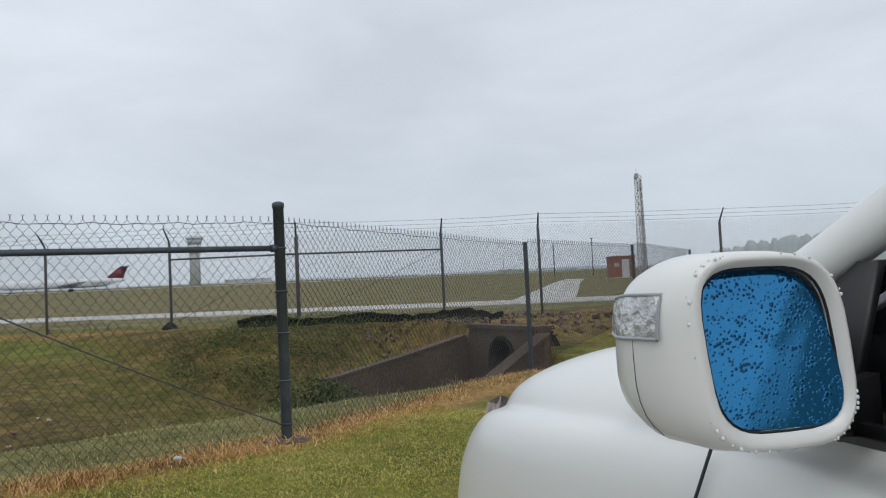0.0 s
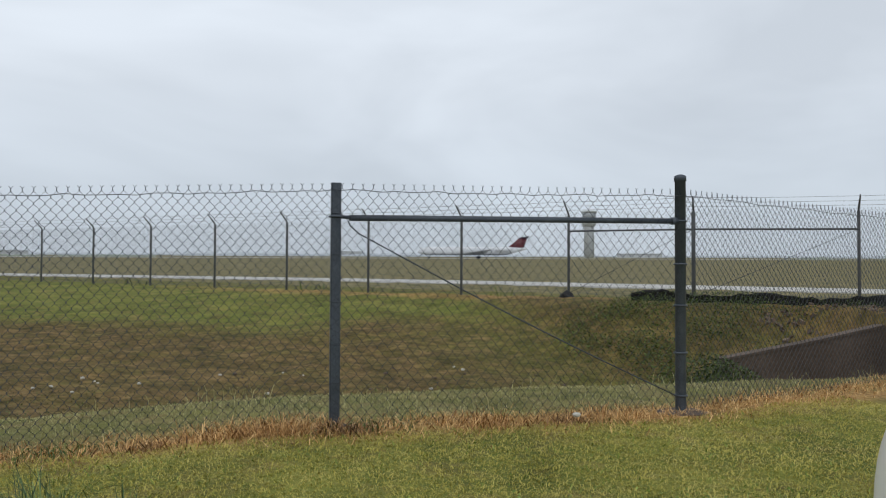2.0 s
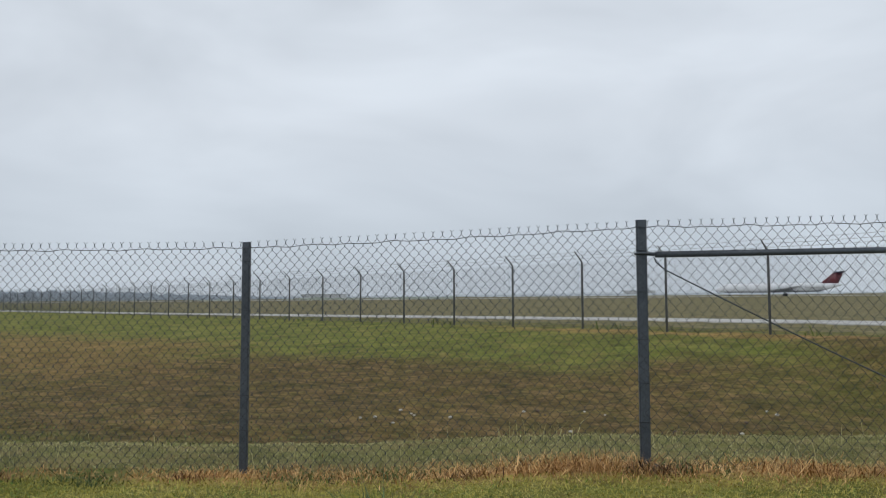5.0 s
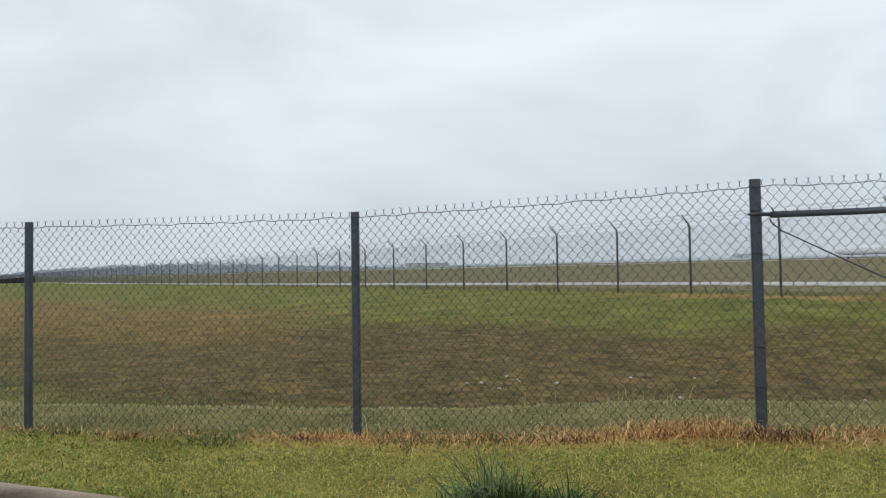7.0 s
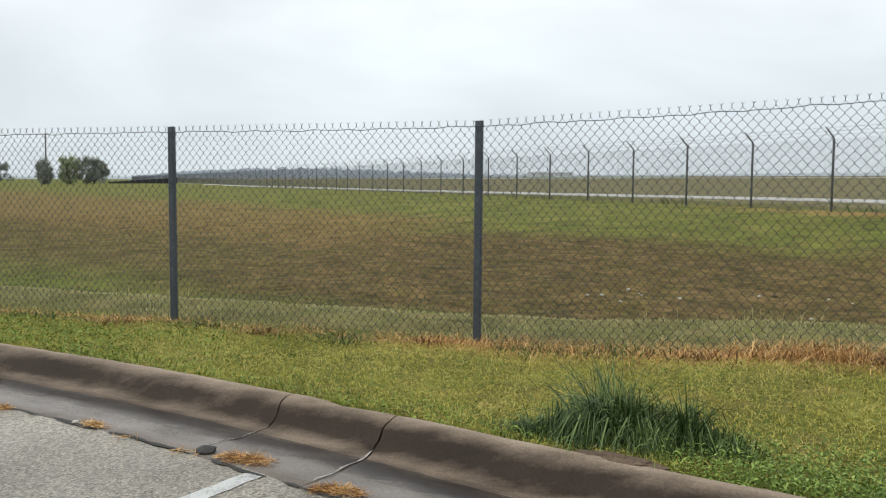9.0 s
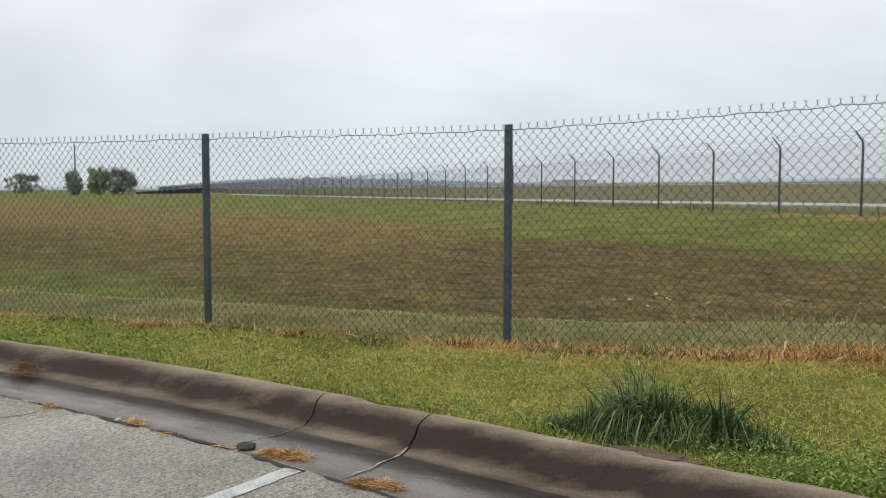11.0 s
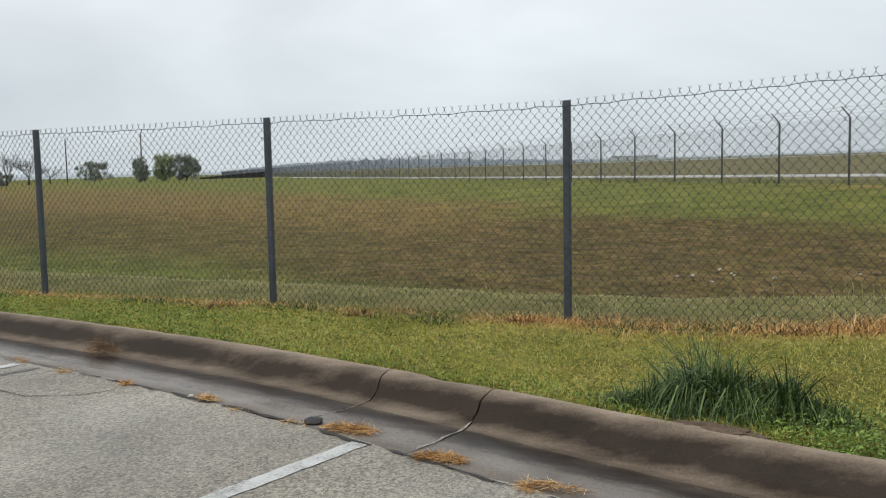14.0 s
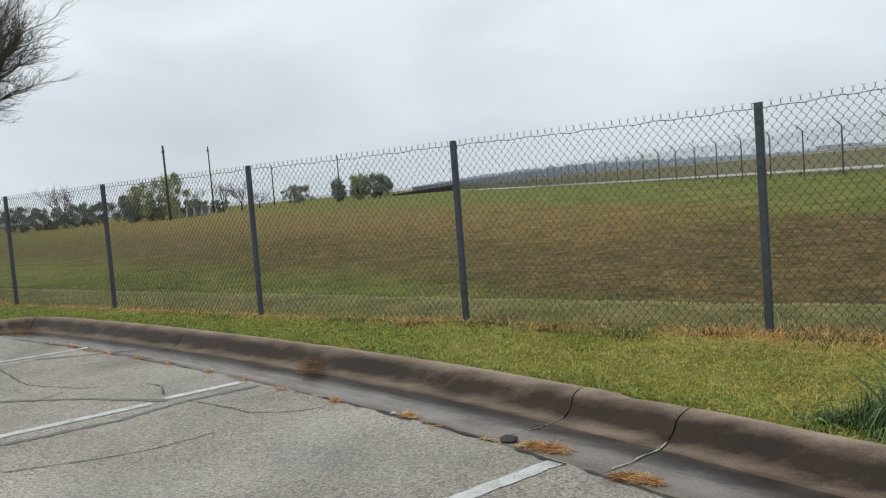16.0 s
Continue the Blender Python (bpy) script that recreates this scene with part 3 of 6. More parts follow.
def make_lot_marks():
    lines = [((-3.17, 3.46), (-3.95, 0.2)), ((-6.43, 4.07), (-6.57, 3.47)), ((-6.53, 3.34), (-7.25, 0.3)), ((-9.72, 4.60), (-10.6, 1.0))]
    for (xa, ya), (xb, yb) in lines:
        d = math.hypot(xb - xa, yb - ya)
        nx, ny = -(yb - ya) / d * 0.05, (xb - xa) / d * 0.05
        n = 60
        vs, fs = [], []
        for i in range(n + 1):
            f = i / n
            e = 0.006 * math.sin(i * 2.1) + 0.004 * math.sin(i * 5.3)
            x, y = xa + (xb - xa) * f, ya + (yb - ya) * f
            vs += [(x + nx * (1 + e * 12), y + ny * (1 + e * 12), -0.186), (x - nx * (1 - e * 9), y - ny * (1 - e * 9), -0.186)]
        for i in range(n):
            fs.append((2 * i, 2 * i + 1, 2 * i + 3, 2 * i + 2))
        tagged(new("parking_line", mesh_of("parking_line", vs, fs, PAINT_LINE)), "worn white painted parking bay line", "road marking", "parking bay lines", "structure")
    cracks = [
        [(-6.37, 3.52), (-5.92, 3.49), (-5.57, 3.46), (-5.3, 3.57), (-5.19, 3.73), (-5.12, 3.88)], [(-6.3, 1.5), (-5.84, 2.07), (-5.66, 2.31), (-5.48, 2.59), (-5.42, 2.82), (-5.35, 3.2)],
        [(-9.46, 3.55), (-8.32, 3.28), (-7.69, 3.4), (-7.4, 3.6)], [(-7.6, 2.95), (-7.64, 3.19), (-7.77, 3.34)],
        [(-7.29, 3.75), (-6.97, 3.73), (-6.8, 3.6), (-6.58, 3.49)], [(-8.77, 3.99), (-8.39, 4.42)],
        [(-9.6, 3.2), (-9.46, 3.55), (-9.66, 3.98)],
    ]
    for i, c in enumerate([[(-6.75, 1.4), (-6.52, 2.25), (-6.32, 2.94), (-6.33, 3.5), (-6.15, 4.12)], [(-8.6, 2.6), (-7.9, 2.86), (-7.24, 3.21), (-6.42, 3.46)], [(-9.66, 3.98), (-9.25, 4.31), (-9.0, 4.8)]]):
        v, f = ribbon(c, 0.085, -0.1865, 40 + i)
        tagged(new("sealed_crack", mesh_of("sealed_crack", v, f, SEALANT)), "smooth grey sealed crack in the asphalt", "crack", "sealed asphalt cracks", "structure")
    for i, c in enumerate(cracks):
        v, f = ribbon(c, 0.012, -0.1855, i)
        tagged(new("asphalt_crack", mesh_of("asphalt_crack", v, f, TAR)), "dark jagged crack in the asphalt", "crack", "asphalt cracks", "structure")
    for s0, skew, wide in ((45.522, 0.14, 0.017), (44.765, 0.05, 0.006)):
        line = [tuple(kerb_at(s0 + skew * w, w)) for w in (0.25, 0.30, 0.42, 0.60, 0.86)]
        v, f = ribbon(line, wide, -0.192, int(s0))
        v = [(x, y, float(np.interp(kerb_offset(np.array([x]), np.array([y]))[0], [q[0] for q in PROFILE[11:] + PAN[1:7]], [q[1] for q in PROFILE[11:] + PAN[1:7]])) + 0.005) for x, y, z in v]
        tagged(new("joint_filler", mesh_of("joint_filler", v, f, FILLER)), "crumbling pale filler in a gutter joint", "joint", "gutter joints", "structure")
    rng = random.Random(77)
    s, seams = along(-12.0) + 0.6, []
    while s < along(2.0):
        e = s + rng.uniform(0.25, 0.9)
        w = rng.uniform(0.872, 0.892)
        seams.append(ribbon([tuple(kerb_at(q, w + rng.uniform(-0.008, 0.008))) for q in np.linspace(s, e, 4)], rng.choice((0.012, 0.02, 0.03, 0.045)), -0.184, rng.random()))
        s = e + rng.choice((0.0, 0.03, 0.1))
    tagged(new("gutter_seam", mesh_of("gutter_seam", *join(*seams)[:2], TAR)), "broken dark dirt-filled seam between gutter and asphalt", "seam", kind="structure")


make_kerb()
make_asphalt()
make_lot_marks()


# ---------------------------------------------------------------- chain-link fences
def chain_link(x0, x1, bottom, top, width, tall, r, tips=True, bulge=0.0, knuckle=False):
    """Interlocked zigzag wires between two posts; bottom and top: height at each end."""
    half = width / 2
    n = int(round((x1 - x0) / half))
    n -= n % 2
    half = (x1 - x0) / n
    rows = int(round((top[0] - bottom[0]) / (tall / 2)))
    rows += 1 - rows % 2
    j = np.arange(rows + 1)
    vs, fs, base = [], [], 0
    ring = [(math.cos(a), math.sin(a)) for a in (math.pi / 2, math.pi * 7 / 6, math.pi * 11 / 6)]
    for k in range(n):
        right = (j % 2 == 1) if k % 2 == 0 else (j % 2 == 0)
        x = x0 + k * half + np.where(right, half * 1.03, -half * 0.03)
        f = (x - x0) / (x1 - x0)
        zb, zt = bottom[0] + (bottom[1] - bottom[0]) * f, top[0] + (top[1] - top[0]) * f
        z = zb + (zt - zb) * j / rows
        y = np.where(right, 0.004, -0.004) + bulge * np.sin(np.pi * np.clip(f, 0, 1)) * np.sin(np.pi * j / rows)
        x, y, z = list(x), list(y), list(z)
        if tips:
            s = -1 if k % 2 == 0 else 1
            x += [x[-1] + s * 0.002, x[-1] - s * 0.011]
            y += [y[-1], y[-1]]
            z += [z[-1] + 0.018, z[-1] + 0.036]
        if knuckle:
            nx, ny, nz = [], [], []
            for q in range(len(x)):
                dz = 0.0045 if 0 < q < rows else 0.0
                for sgn in ((-1, 1) if dz else (1,)):
                    nx.append(x[q])
                    ny.append(y[q] + sgn * (0.002 if dz else 0))
                    nz.append(z[q] + sgn * dz)
            x, y, z = nx, ny, nz
        m = len(x)
        for a in range(m):
            for c, d in ring:
                vs.append((x[a] + r * c, y[a] + r * d, z[a]))
        for a in range(m - 1):
            p = base + 3 * a
            fs += [(p, p + 1, p + 4, p + 3), (p + 1, p + 2, p + 5, p + 4), (p + 2, p, p + 3, p + 5)]
        base += 3 * m
    return vs, fs


def c_post(w, d, h0, h1):
    """A roll-formed channel post with folded lips and rounded corners."""
    t, lip = 0.006, 0.016
    out = [(-w / 2 + lip, d / 2), (-w / 2 + 0.008, d / 2), (-w / 2, d / 2 - 0.008), (-w / 2, -d / 2 + 0.008), (-w / 2 + 0.008, -d / 2), (w / 2 - 0.008, -d / 2), (w / 2, -d / 2 + 0.008), (w / 2, d / 2 - 0.008), (w / 2 - 0.008, d / 2), (w / 2 - lip, d / 2)]
    inn = [(w / 2 - lip, d / 2 - t), (w / 2 - t, d / 2 - t), (w / 2 - t, -d / 2 + t), (-w / 2 + t, -d / 2 + t), (-w / 2 + t, d / 2 - t), (-w / 2 + lip, d / 2 - t)]
    loop = out + inn
    return (*loft([[(x, y, h0) for x, y in loop], [(x, y, h1) for x, y in loop]])[:2], False)


NEAR_POSTS = [(-33.6, 6.45), (-30.55, 6.45), (-27.5, 6.45), (-24.45, 6.45), (-21.4, 6.45), (-18.4, 6.45), (-15.33, 6.45), (-12.34, 6.48), (-9.065, 6.49), (-6.081, 6.67), (-3.085, 6.69), (0.0, 6.5), (2.94, 6.49), (8.3, 8.46), (14.0, 10.5), (19.5, 12.4)]


def post_foot(i):
    x = NEAR_POSTS[i][0]
    return -0.12 if x < -2 else 0.0 if x < 10 else 0.12


def make_near_fence():
    fence = thing("chain_link_fence", "dark slate chain-link fence with bare twisted top wires", "fence")
    first = None
    for i, (x, y) in enumerate(NEAR_POSTS):
        z = post_foot(i)
        a = math.atan2(NEAR_POSTS[min(i + 1, 15)][1] - NEAR_POSTS[max(i - 1, 0)][1], NEAR_POSTS[min(i + 1, 15)][0] - NEAR_POSTS[max(i - 1, 0)][0])
        if i == 12:
            prof = [(0.046, -0.35), (0.046, 1.955), (0.052, 1.957), (0.052, 1.992), (0.046, 2.003), (0.022, 2.013), (0.0, 2.016)]
            vs = [(rr * math.cos(q * math.pi / 10), rr * math.sin(q * math.pi / 10), zz) for rr, zz in prof for q in range(20)]
            fs = [(p * 20 + q, p * 20 + (q + 1) % 20, (p + 1) * 20 + (q + 1) % 20, (p + 1) * 20 + q) for p in range(len(prof) - 1) for q in range(20)]
            ob = part("terminal_post", (vs, fs, True), STEEL, fence, "thick round capped corner post")
        elif i == 11:
            ob = part("brace_post", c_post(0.075, 0.06, -0.35, 1.84), STEEL, fence)
        elif first is None:
            ob = first = part("line_post", c_post(0.062, 0.05, -0.35, 1.83), STEEL, fence)
        else:
            ob = part("line_post", first.data, STEEL, fence)
        ob.matrix_basis = Matrix.Translation((x, y, z)) @ Matrix.Rotation(a, 4, "Z")
    for i in range(len(NEAR_POSTS) - 1):
        (xa, ya), (xb, yb) = NEAR_POSTS[i], NEAR_POSTS[i + 1]
        d = math.hypot(xb - xa, yb - ya)
        za, zb = post_foot(i), post_foot(i + 1)
        m = Matrix.Translation((xa, ya - 0.036, 0)) @ Matrix.Rotation(math.atan2(yb - ya, xb - xa), 4, "Z")
        far = xa < -16 or xa > 7
        ta, tb = za + 1.80 + (0.05 if i >= 12 else 0), zb + 1.80 + (0.05 if i == 11 else 0)
        net = part("wire_mesh", chain_link(0.0, d, (za + 0.02, zb + 0.02), (ta, tb), (0.0795 if i == 11 else 0.074) * (1.35 if far else 1), (0.096 if i == 11 else 0.086) * (1.35 if far else 1), 0.0024 * (1.2 if far else 1), bulge=0.02 * (i % 3 - 1), knuckle=not far), WIRE, fence)
        net.matrix_basis = m
        n = 26
        pts = [(d * q / n, -0.006, ta + (tb - ta) * q / n - 0.018 - 0.012 * math.sin(math.pi * q / n) + 0.006 * math.sin(q * 2.3 + i) + 0.004 * math.sin(q * 5.1 + 2 * i)) for q in range(n + 1)]
        part("tension_wire", tube(pts, 0.0028, 5), WIRE, fence).matrix_basis = m
    ax, ay = NEAR_POSTS[12]
    bx, by = NEAR_POSTS[11]
    part("brace_rail", join(tube([(bx + 0.10, by - 0.01, 1.578), (ax - 0.05, ay - 0.01, 1.615)], 0.024, 14), tube([(bx + 0.03, by - 0.01, 1.585), (bx + 0.11, by - 0.01, 1.580)], 0.014, 8), tube([(ax - 0.09, ay - 0.01, 1.614), (ax - 0.04, ay - 0.01, 1.615)], 0.032, 12)), STEEL, fence, "thick dark brace rail with end cups")
    rod = [(bx + 0.09, by - 0.03, 1.555), (bx + 0.10, by - 0.03, 1.52), (bx + 0.17, by - 0.03, 1.46)]
    rod += [(bx + 0.17 + (ax - bx - 0.22) * q / 14, by - 0.03, 1.46 + (0.14 - 1.46) * q / 14 - 0.03 * math.sin(math.pi * q / 14)) for q in range(1, 15)]
    part("truss_rod", tube(rod, 0.0055, 6), STEEL, fence, "thin slanting tension rod")
    for x, y, z in ((ax, ay, 1.615), (ax, ay, 0.14), (bx, by, 1.585), (ax, ay, 0.9), (ax, ay, 1.25), (ax, ay, 0.5)):
        rr = 0.052 if x == ax else 0.05
        ring = [(x + rr * math.cos(q * math.pi / 6), y + rr * math.sin(q * math.pi / 6), z) for q in range(13)]
        part("tension_band", tube(ring, 0.009, 5, False), STEEL, fence)
    tie = None
    rng = random.Random(5)
    for i in range(7, 12):
        x, y = NEAR_POSTS[i]
        for q in range(5):
            z = post_foot(i) + 0.3 + 0.34 * q + rng.uniform(-0.05, 0.05)
            pts = [(-0.045, -0.03, 0.012), (-0.036, -0.036, 0.0), (0.0, -0.040, 0.0), (0.036, -0.036, 0.0), (0.044, -0.032, -0.015)]
            if tie is None:
                ob = part("tie_wire", tube(pts, 0.0028, 4), WIRE, fence)
                tie = ob.data
            else:
                ob = part("tie_wire", tie, WIRE, fence)
            ob.matrix_basis = Matrix.Translation((x, y, z)) @ Matrix.Rotation(rng.uniform(-0.1, 0.1), 4, "Z")
    for x, y, r in ((ax, ay, 0.24), (bx, by, 0.19)):
        z = height(x, y)
        rings = []
        for k, (f, h) in enumerate(((1.0, -0.1), (1.0, 0.0), (0.8, 0.014), (0.25, 0.02))):
            rings.append([(x + f * r * (1 + 0.16 * noise.noise(Vector((q * 0.9, r * 9, 0)))) * math.cos(q * math.pi / 9), y + 0.8 * f * r * math.sin(q * math.pi / 9), z + h) for q in range(18)])
        tagged(new("post_footing", mesh_of("post_footing", *loft(rings)[:2], CULVERT)), "rough round concrete footing at a fence post", "footing", "fence footings")


FAR_STEP = (-2.0848, 2.2262)


def far_post(i):
    """Foot and top of the airfield fence's posts; those below zero turn east round the culvert."""
    if i >= -1:
        x, y = 7.74 + FAR_STEP[0] * i, 19.13 + FAR_STEP[1] * i
        return (x, y, 0.57 + 0.027 * min(i, 16) + 0.02 * max(0, i - 16)), 2.62 + 0.0173 * i + 0.006 * max(0, i - 16)
    return {-2: ((13.05, 15.4, 0.5), 2.61), -3: ((14.5, 13.5, 0.42), 2.60), -4: ((17.9, 10.6, 0.3), 2.52), -5: ((21.0, 7.6, 0.25), 2.5), -6: ((24.5, 4.6, 0.2), 2.45)}[i]


def make_far_fence():
    fence = thing("security_fence", "tall grey chain-link airfield fence with slanted barbed-wire arms", "fence")
    pole, arm = None, None
    net_fine, net_mid, net_far = None, None, None
    last = 110
    for i in range(-6, last):
        (x, y, z), top = far_post(i)
        (xn, yn, zn), tn = far_post(i + 1)
        (xp, yp, zp), tp = far_post(max(i - 1, -6))
        ang = math.atan2(yn - yp, xn - xp)
        out = Vector((math.sin(ang), -math.cos(ang), 0))
        if out.dot(Vector((x + 1, y, 0))) > 0:
            out = -out
        thick = 1.35 if i in (-1,) else 1.0
        if pole is None:

            v, f, _ = tube([(0, 0, -0.2), (0, 0, 0.985), (0, 0, 1.0)], [0.034, 0.034, 0.028], 8)
            pole = mesh_of("fence_post", v, f, FAR_STEEL, True)
            v, f, _ = tube([(0, 0, -0.03), (0, 0.02, 0.03), (0, 0.31, 0.29), (0, 0.34, 0.32)], [0.026, 0.026, 0.017, 0.010], 6)
            arm = mesh_of("barb_arm", v, f, FAR_STEEL, True)
        ob = part("fence_post", pole, FAR_STEEL, fence)
        ob.matrix_basis = Matrix.Translation((x, y, z)) @ Matrix.Diagonal((thick, thick, top - z, 1))
        ob = part("barb_arm", arm, FAR_STEEL, fence)
        ob.matrix_basis = Matrix.Translation((x, y, top)) @ Matrix.Rotation(math.atan2(out.y, out.x) - math.pi / 2, 4, "Z")
        d = math.hypot(xn - x, yn - y)
        a = math.atan2(yn - y, xn - x)
        if i < -1 or i == -1:
            net = part("wire_mesh", chain_link(0, d, (0.03, 0.03 + zn - z), (top - z + 0.02, tn - z + 0.02), 0.074, 0.086, 0.0026), FAR_WIRE, fence)
            net.matrix_basis = Matrix.Translation((x, y, z)) @ Matrix.Rotation(a, 4, "Z")
        else:
            if i < 12:
                if net_fine is None:
                    v, f = chain_link(0, d, (0.0, 0.0), (1.0, 1.0), 0.074, 0.086 / 2.05, 0.0027, tips=False)
                    net_fine = mesh_of("wire_mesh", v, f, FAR_WIRE)
                data = net_fine
            elif i < 40:
                if net_mid is None:
                    v, f = chain_link(0, d, (0.0, 0.0), (1.0, 1.0), 0.148, 0.172 / 2.05, 0.0054, tips=False)
                    net_mid = mesh_of("wire_mesh", v, f, FAR_WIRE)
                data = net_mid
            else:
                if net_far is None:
                    v, f = chain_link(0, d, (0.0, 0.0), (1.0, 1.0), 0.37, 0.43 / 2.05, 0.0135, tips=False)
                    net_far = mesh_of("wire_mesh", v, f, FAR_WIRE)
                data = net_far
            net = part("wire_mesh", data, FAR_WIRE, fence)
            net.matrix_basis = Matrix.Translation((x, y, z + 0.02)) @ Matrix.Rotation(a, 4, "Z") @ Matrix.Diagonal((1, 1, top - z, 1))
    for k, f in enumerate((0.35, 0.65, 0.97)):
        pts = []
        for i in range(-6, last):
            (x, y, z), top = far_post(i)
            (xn, yn, zn), tn = far_post(i + 1)
            ang = math.atan2(yn - y, xn - x)
            out = Vector((math.sin(ang), -math.cos(ang), 0))
            if out.dot(Vector((x + 1, y, 0))) > 0:
                out = -out
            p = Vector((x, y, top + 0.30 * f)) + out * 0.31 * f
            if pts:
                m = (pts[-1] + p) / 2
                pts.append(Vector((m.x, m.y, m.z - 0.015)))
            pts.append(p)
        part("barbed_strand", tube(pts, 0.0035, 3, False), FAR_STEEL, fence)
        # barbs on the nearer stretch
        vs, fs = [], []
        for a, b in zip(pts[:44], pts[1:44]):
            for q in range(12):
                c = a.lerp(b, (q + 0.5) / 12)
                v, ff, _ = tube([c + Vector((0, 0, -0.018)), c + Vector((0.008, 0.0, 0.018))], 0.0022, 3)
                n = len(vs)
                vs += v
                fs += [tuple(w + n for w in g) for g in ff]
        tagged(part("barbs", (vs, fs), FAR_STEEL, fence), kind="stuff")
    for i, j, h in ((-2, -1, 0.80), (-1, 0, 0.80)):
        (xa, ya, za), ta = far_post(i)
        (xb, yb, zb), tb = far_post(j)
        part("brace_rail", tube([(xa, ya, za + (ta - za) * h), (xb, yb, zb + (tb - zb) * h)], 0.022, 8), FAR_STEEL, fence)
        part("truss_rod", tube([(xa, ya, za + (ta - za) * h), (xb, yb, zb + 0.1)] if i == -1 else [(xb, yb, zb + 0.1), (xa, ya, za + (ta - za) * h)], 0.006, 5), FAR_STEEL, fence)


make_near_fence()
make_far_fence()


# ---------------------------------------------------------------- culvert and silt cloth
def slab(points_top, points_low, thick, out):
    """An upright wall through plan points with sloping top; out: its thickness direction."""
    o = Vector((*out, 0)).normalized() * thick
    secs = []
    for (x, y, zt), zl in zip(points_top, points_low):
        a, b, c, d = Vector((x, y, zt)), Vector((x, y, zl)), Vector((x, y, zl)) + o, Vector((x, y, zt)) + o
        secs.append([a, b, c, d])
    return (*loft(secs)[:2], False)


def make_culvert():
    cul = thing("culvert", "brown weathered concrete culvert headwall with sloped wing walls", "culvert", kind="")
    L, R = Vector((9.55, 11.05, 0.50)), Vector((8.85, 8.78, 0.47))
    bm = bmesh.new()
    n = 28
    side = (R - L)
    side.z = 0
    wide = side.length
    u = side.normalized()
    face = Vector((-u.y, u.x, 0))
    if face.x > 0:
        face = -face
    c0, zc, rad = wide * 0.52, -0.06, 0.45
    low = -1.35
    rim, hole = [], []
    for k in range(n):
        a = 2 * math.pi * k / n
        ca, sa = math.cos(a), math.sin(a)
        s = min((wide - c0) / max(ca, 1e-6) if ca > 0 else c0 / max(-ca, 1e-6), (0.49 - zc) / max(sa, 1e-6) if sa > 0 else (zc - low) / max(-sa, 1e-6))
        rim.append((c0 + ca * s, zc + sa * s))
        hole.append((c0 + ca * rad, zc + sa * rad))
    vs, fs = [], []
    for dep in (0.0, -0.22):
        for pts in (rim, hole):
            for q, z in pts:
                p = L + u * q + face * dep
                vs.append((p.x, p.y, z))
    for k in range(n):
        q = (k + 1) % n
        fs += [(k, q, n + q, n + k), (2 * n + k, 3 * n + k, 3 * n + q, 2 * n + q), (k, 2 * n + k, 2 * n + q, q), (n + k, n + q, 3 * n + q, 3 * n + k)]
    bm.free()
    part("headwall", (vs, fs), CULVERT, cul)
    cap = [L + face * 0.03, R + face * 0.03, R - face * 0.26, L - face * 0.26]
    part("coping", loft([[(p.x, p.y, 0.492) for p in cap], [(p.x, p.y, 0.56) for p in cap]])[:2], CULVERT, cul, "pale concrete coping")
    ring = []
    for dep in (0.03, -0.9):
        for rr in (rad - 0.002, rad - 0.06):
            row = []
            for k in range(n):
                a = 2 * math.pi * k / n
                p = L + u * (c0 + rr * math.cos(a)) + face * dep
                row.append((p.x, p.y, zc + rr * math.sin(a)))
            ring.append(row)
    secs = [ring[0], ring[1], ring[3], ring[2]]
    part("pipe", loft(secs, True, False), material("dark_pipe", [(0.02, 0.018, 0.016), (0.06, 0.05, 0.045)], rough=0.9, bump=0), cul, "dark round drain pipe")
    # black disc added to close the short pipe, for its unlit depth
    endp = [L + u * (c0 + rad * math.cos(2 * math.pi * k / n)) + face * -0.85 for k in range(n)]
    part("pipe_end", ([(p.x, p.y, zc + rad * math.sin(2 * math.pi * k / n)) for k, p in enumerate(endp)], [tuple(range(n))]), TAR, cul)
    part("wing_wall", slab([(9.55, 11.05, 0.34), (8.2, 11.33, 0.05), (6.9, 11.62, -0.20)], [-1.4] * 3, 0.2, (0.2, 1)), CULVERT, cul)
    part("wing_coping", slab([(9.5, 11.03, 0.375), (8.2, 11.31, 0.09), (6.9, 11.60, -0.16)], [0.34, 0.05, -0.20], 0.24, (0.2, 1)), CULVERT, cul, "pale wall coping")
    part("wing_wall", slab([(8.85, 8.78, 0.42), (8.1, 8.84, 0.05), (7.3, 8.92, -0.35)], [-1.4] * 3, 0.2, (0.1, -1)), CULVERT, cul)
    part("wing_coping", slab([(8.85, 8.80, 0.46), (8.1, 8.86, 0.09), (7.3, 8.94, -0.31)], [0.42, 0.05, -0.35], 0.24, (0.1, -1)), CULVERT, cul, "pale wall coping")


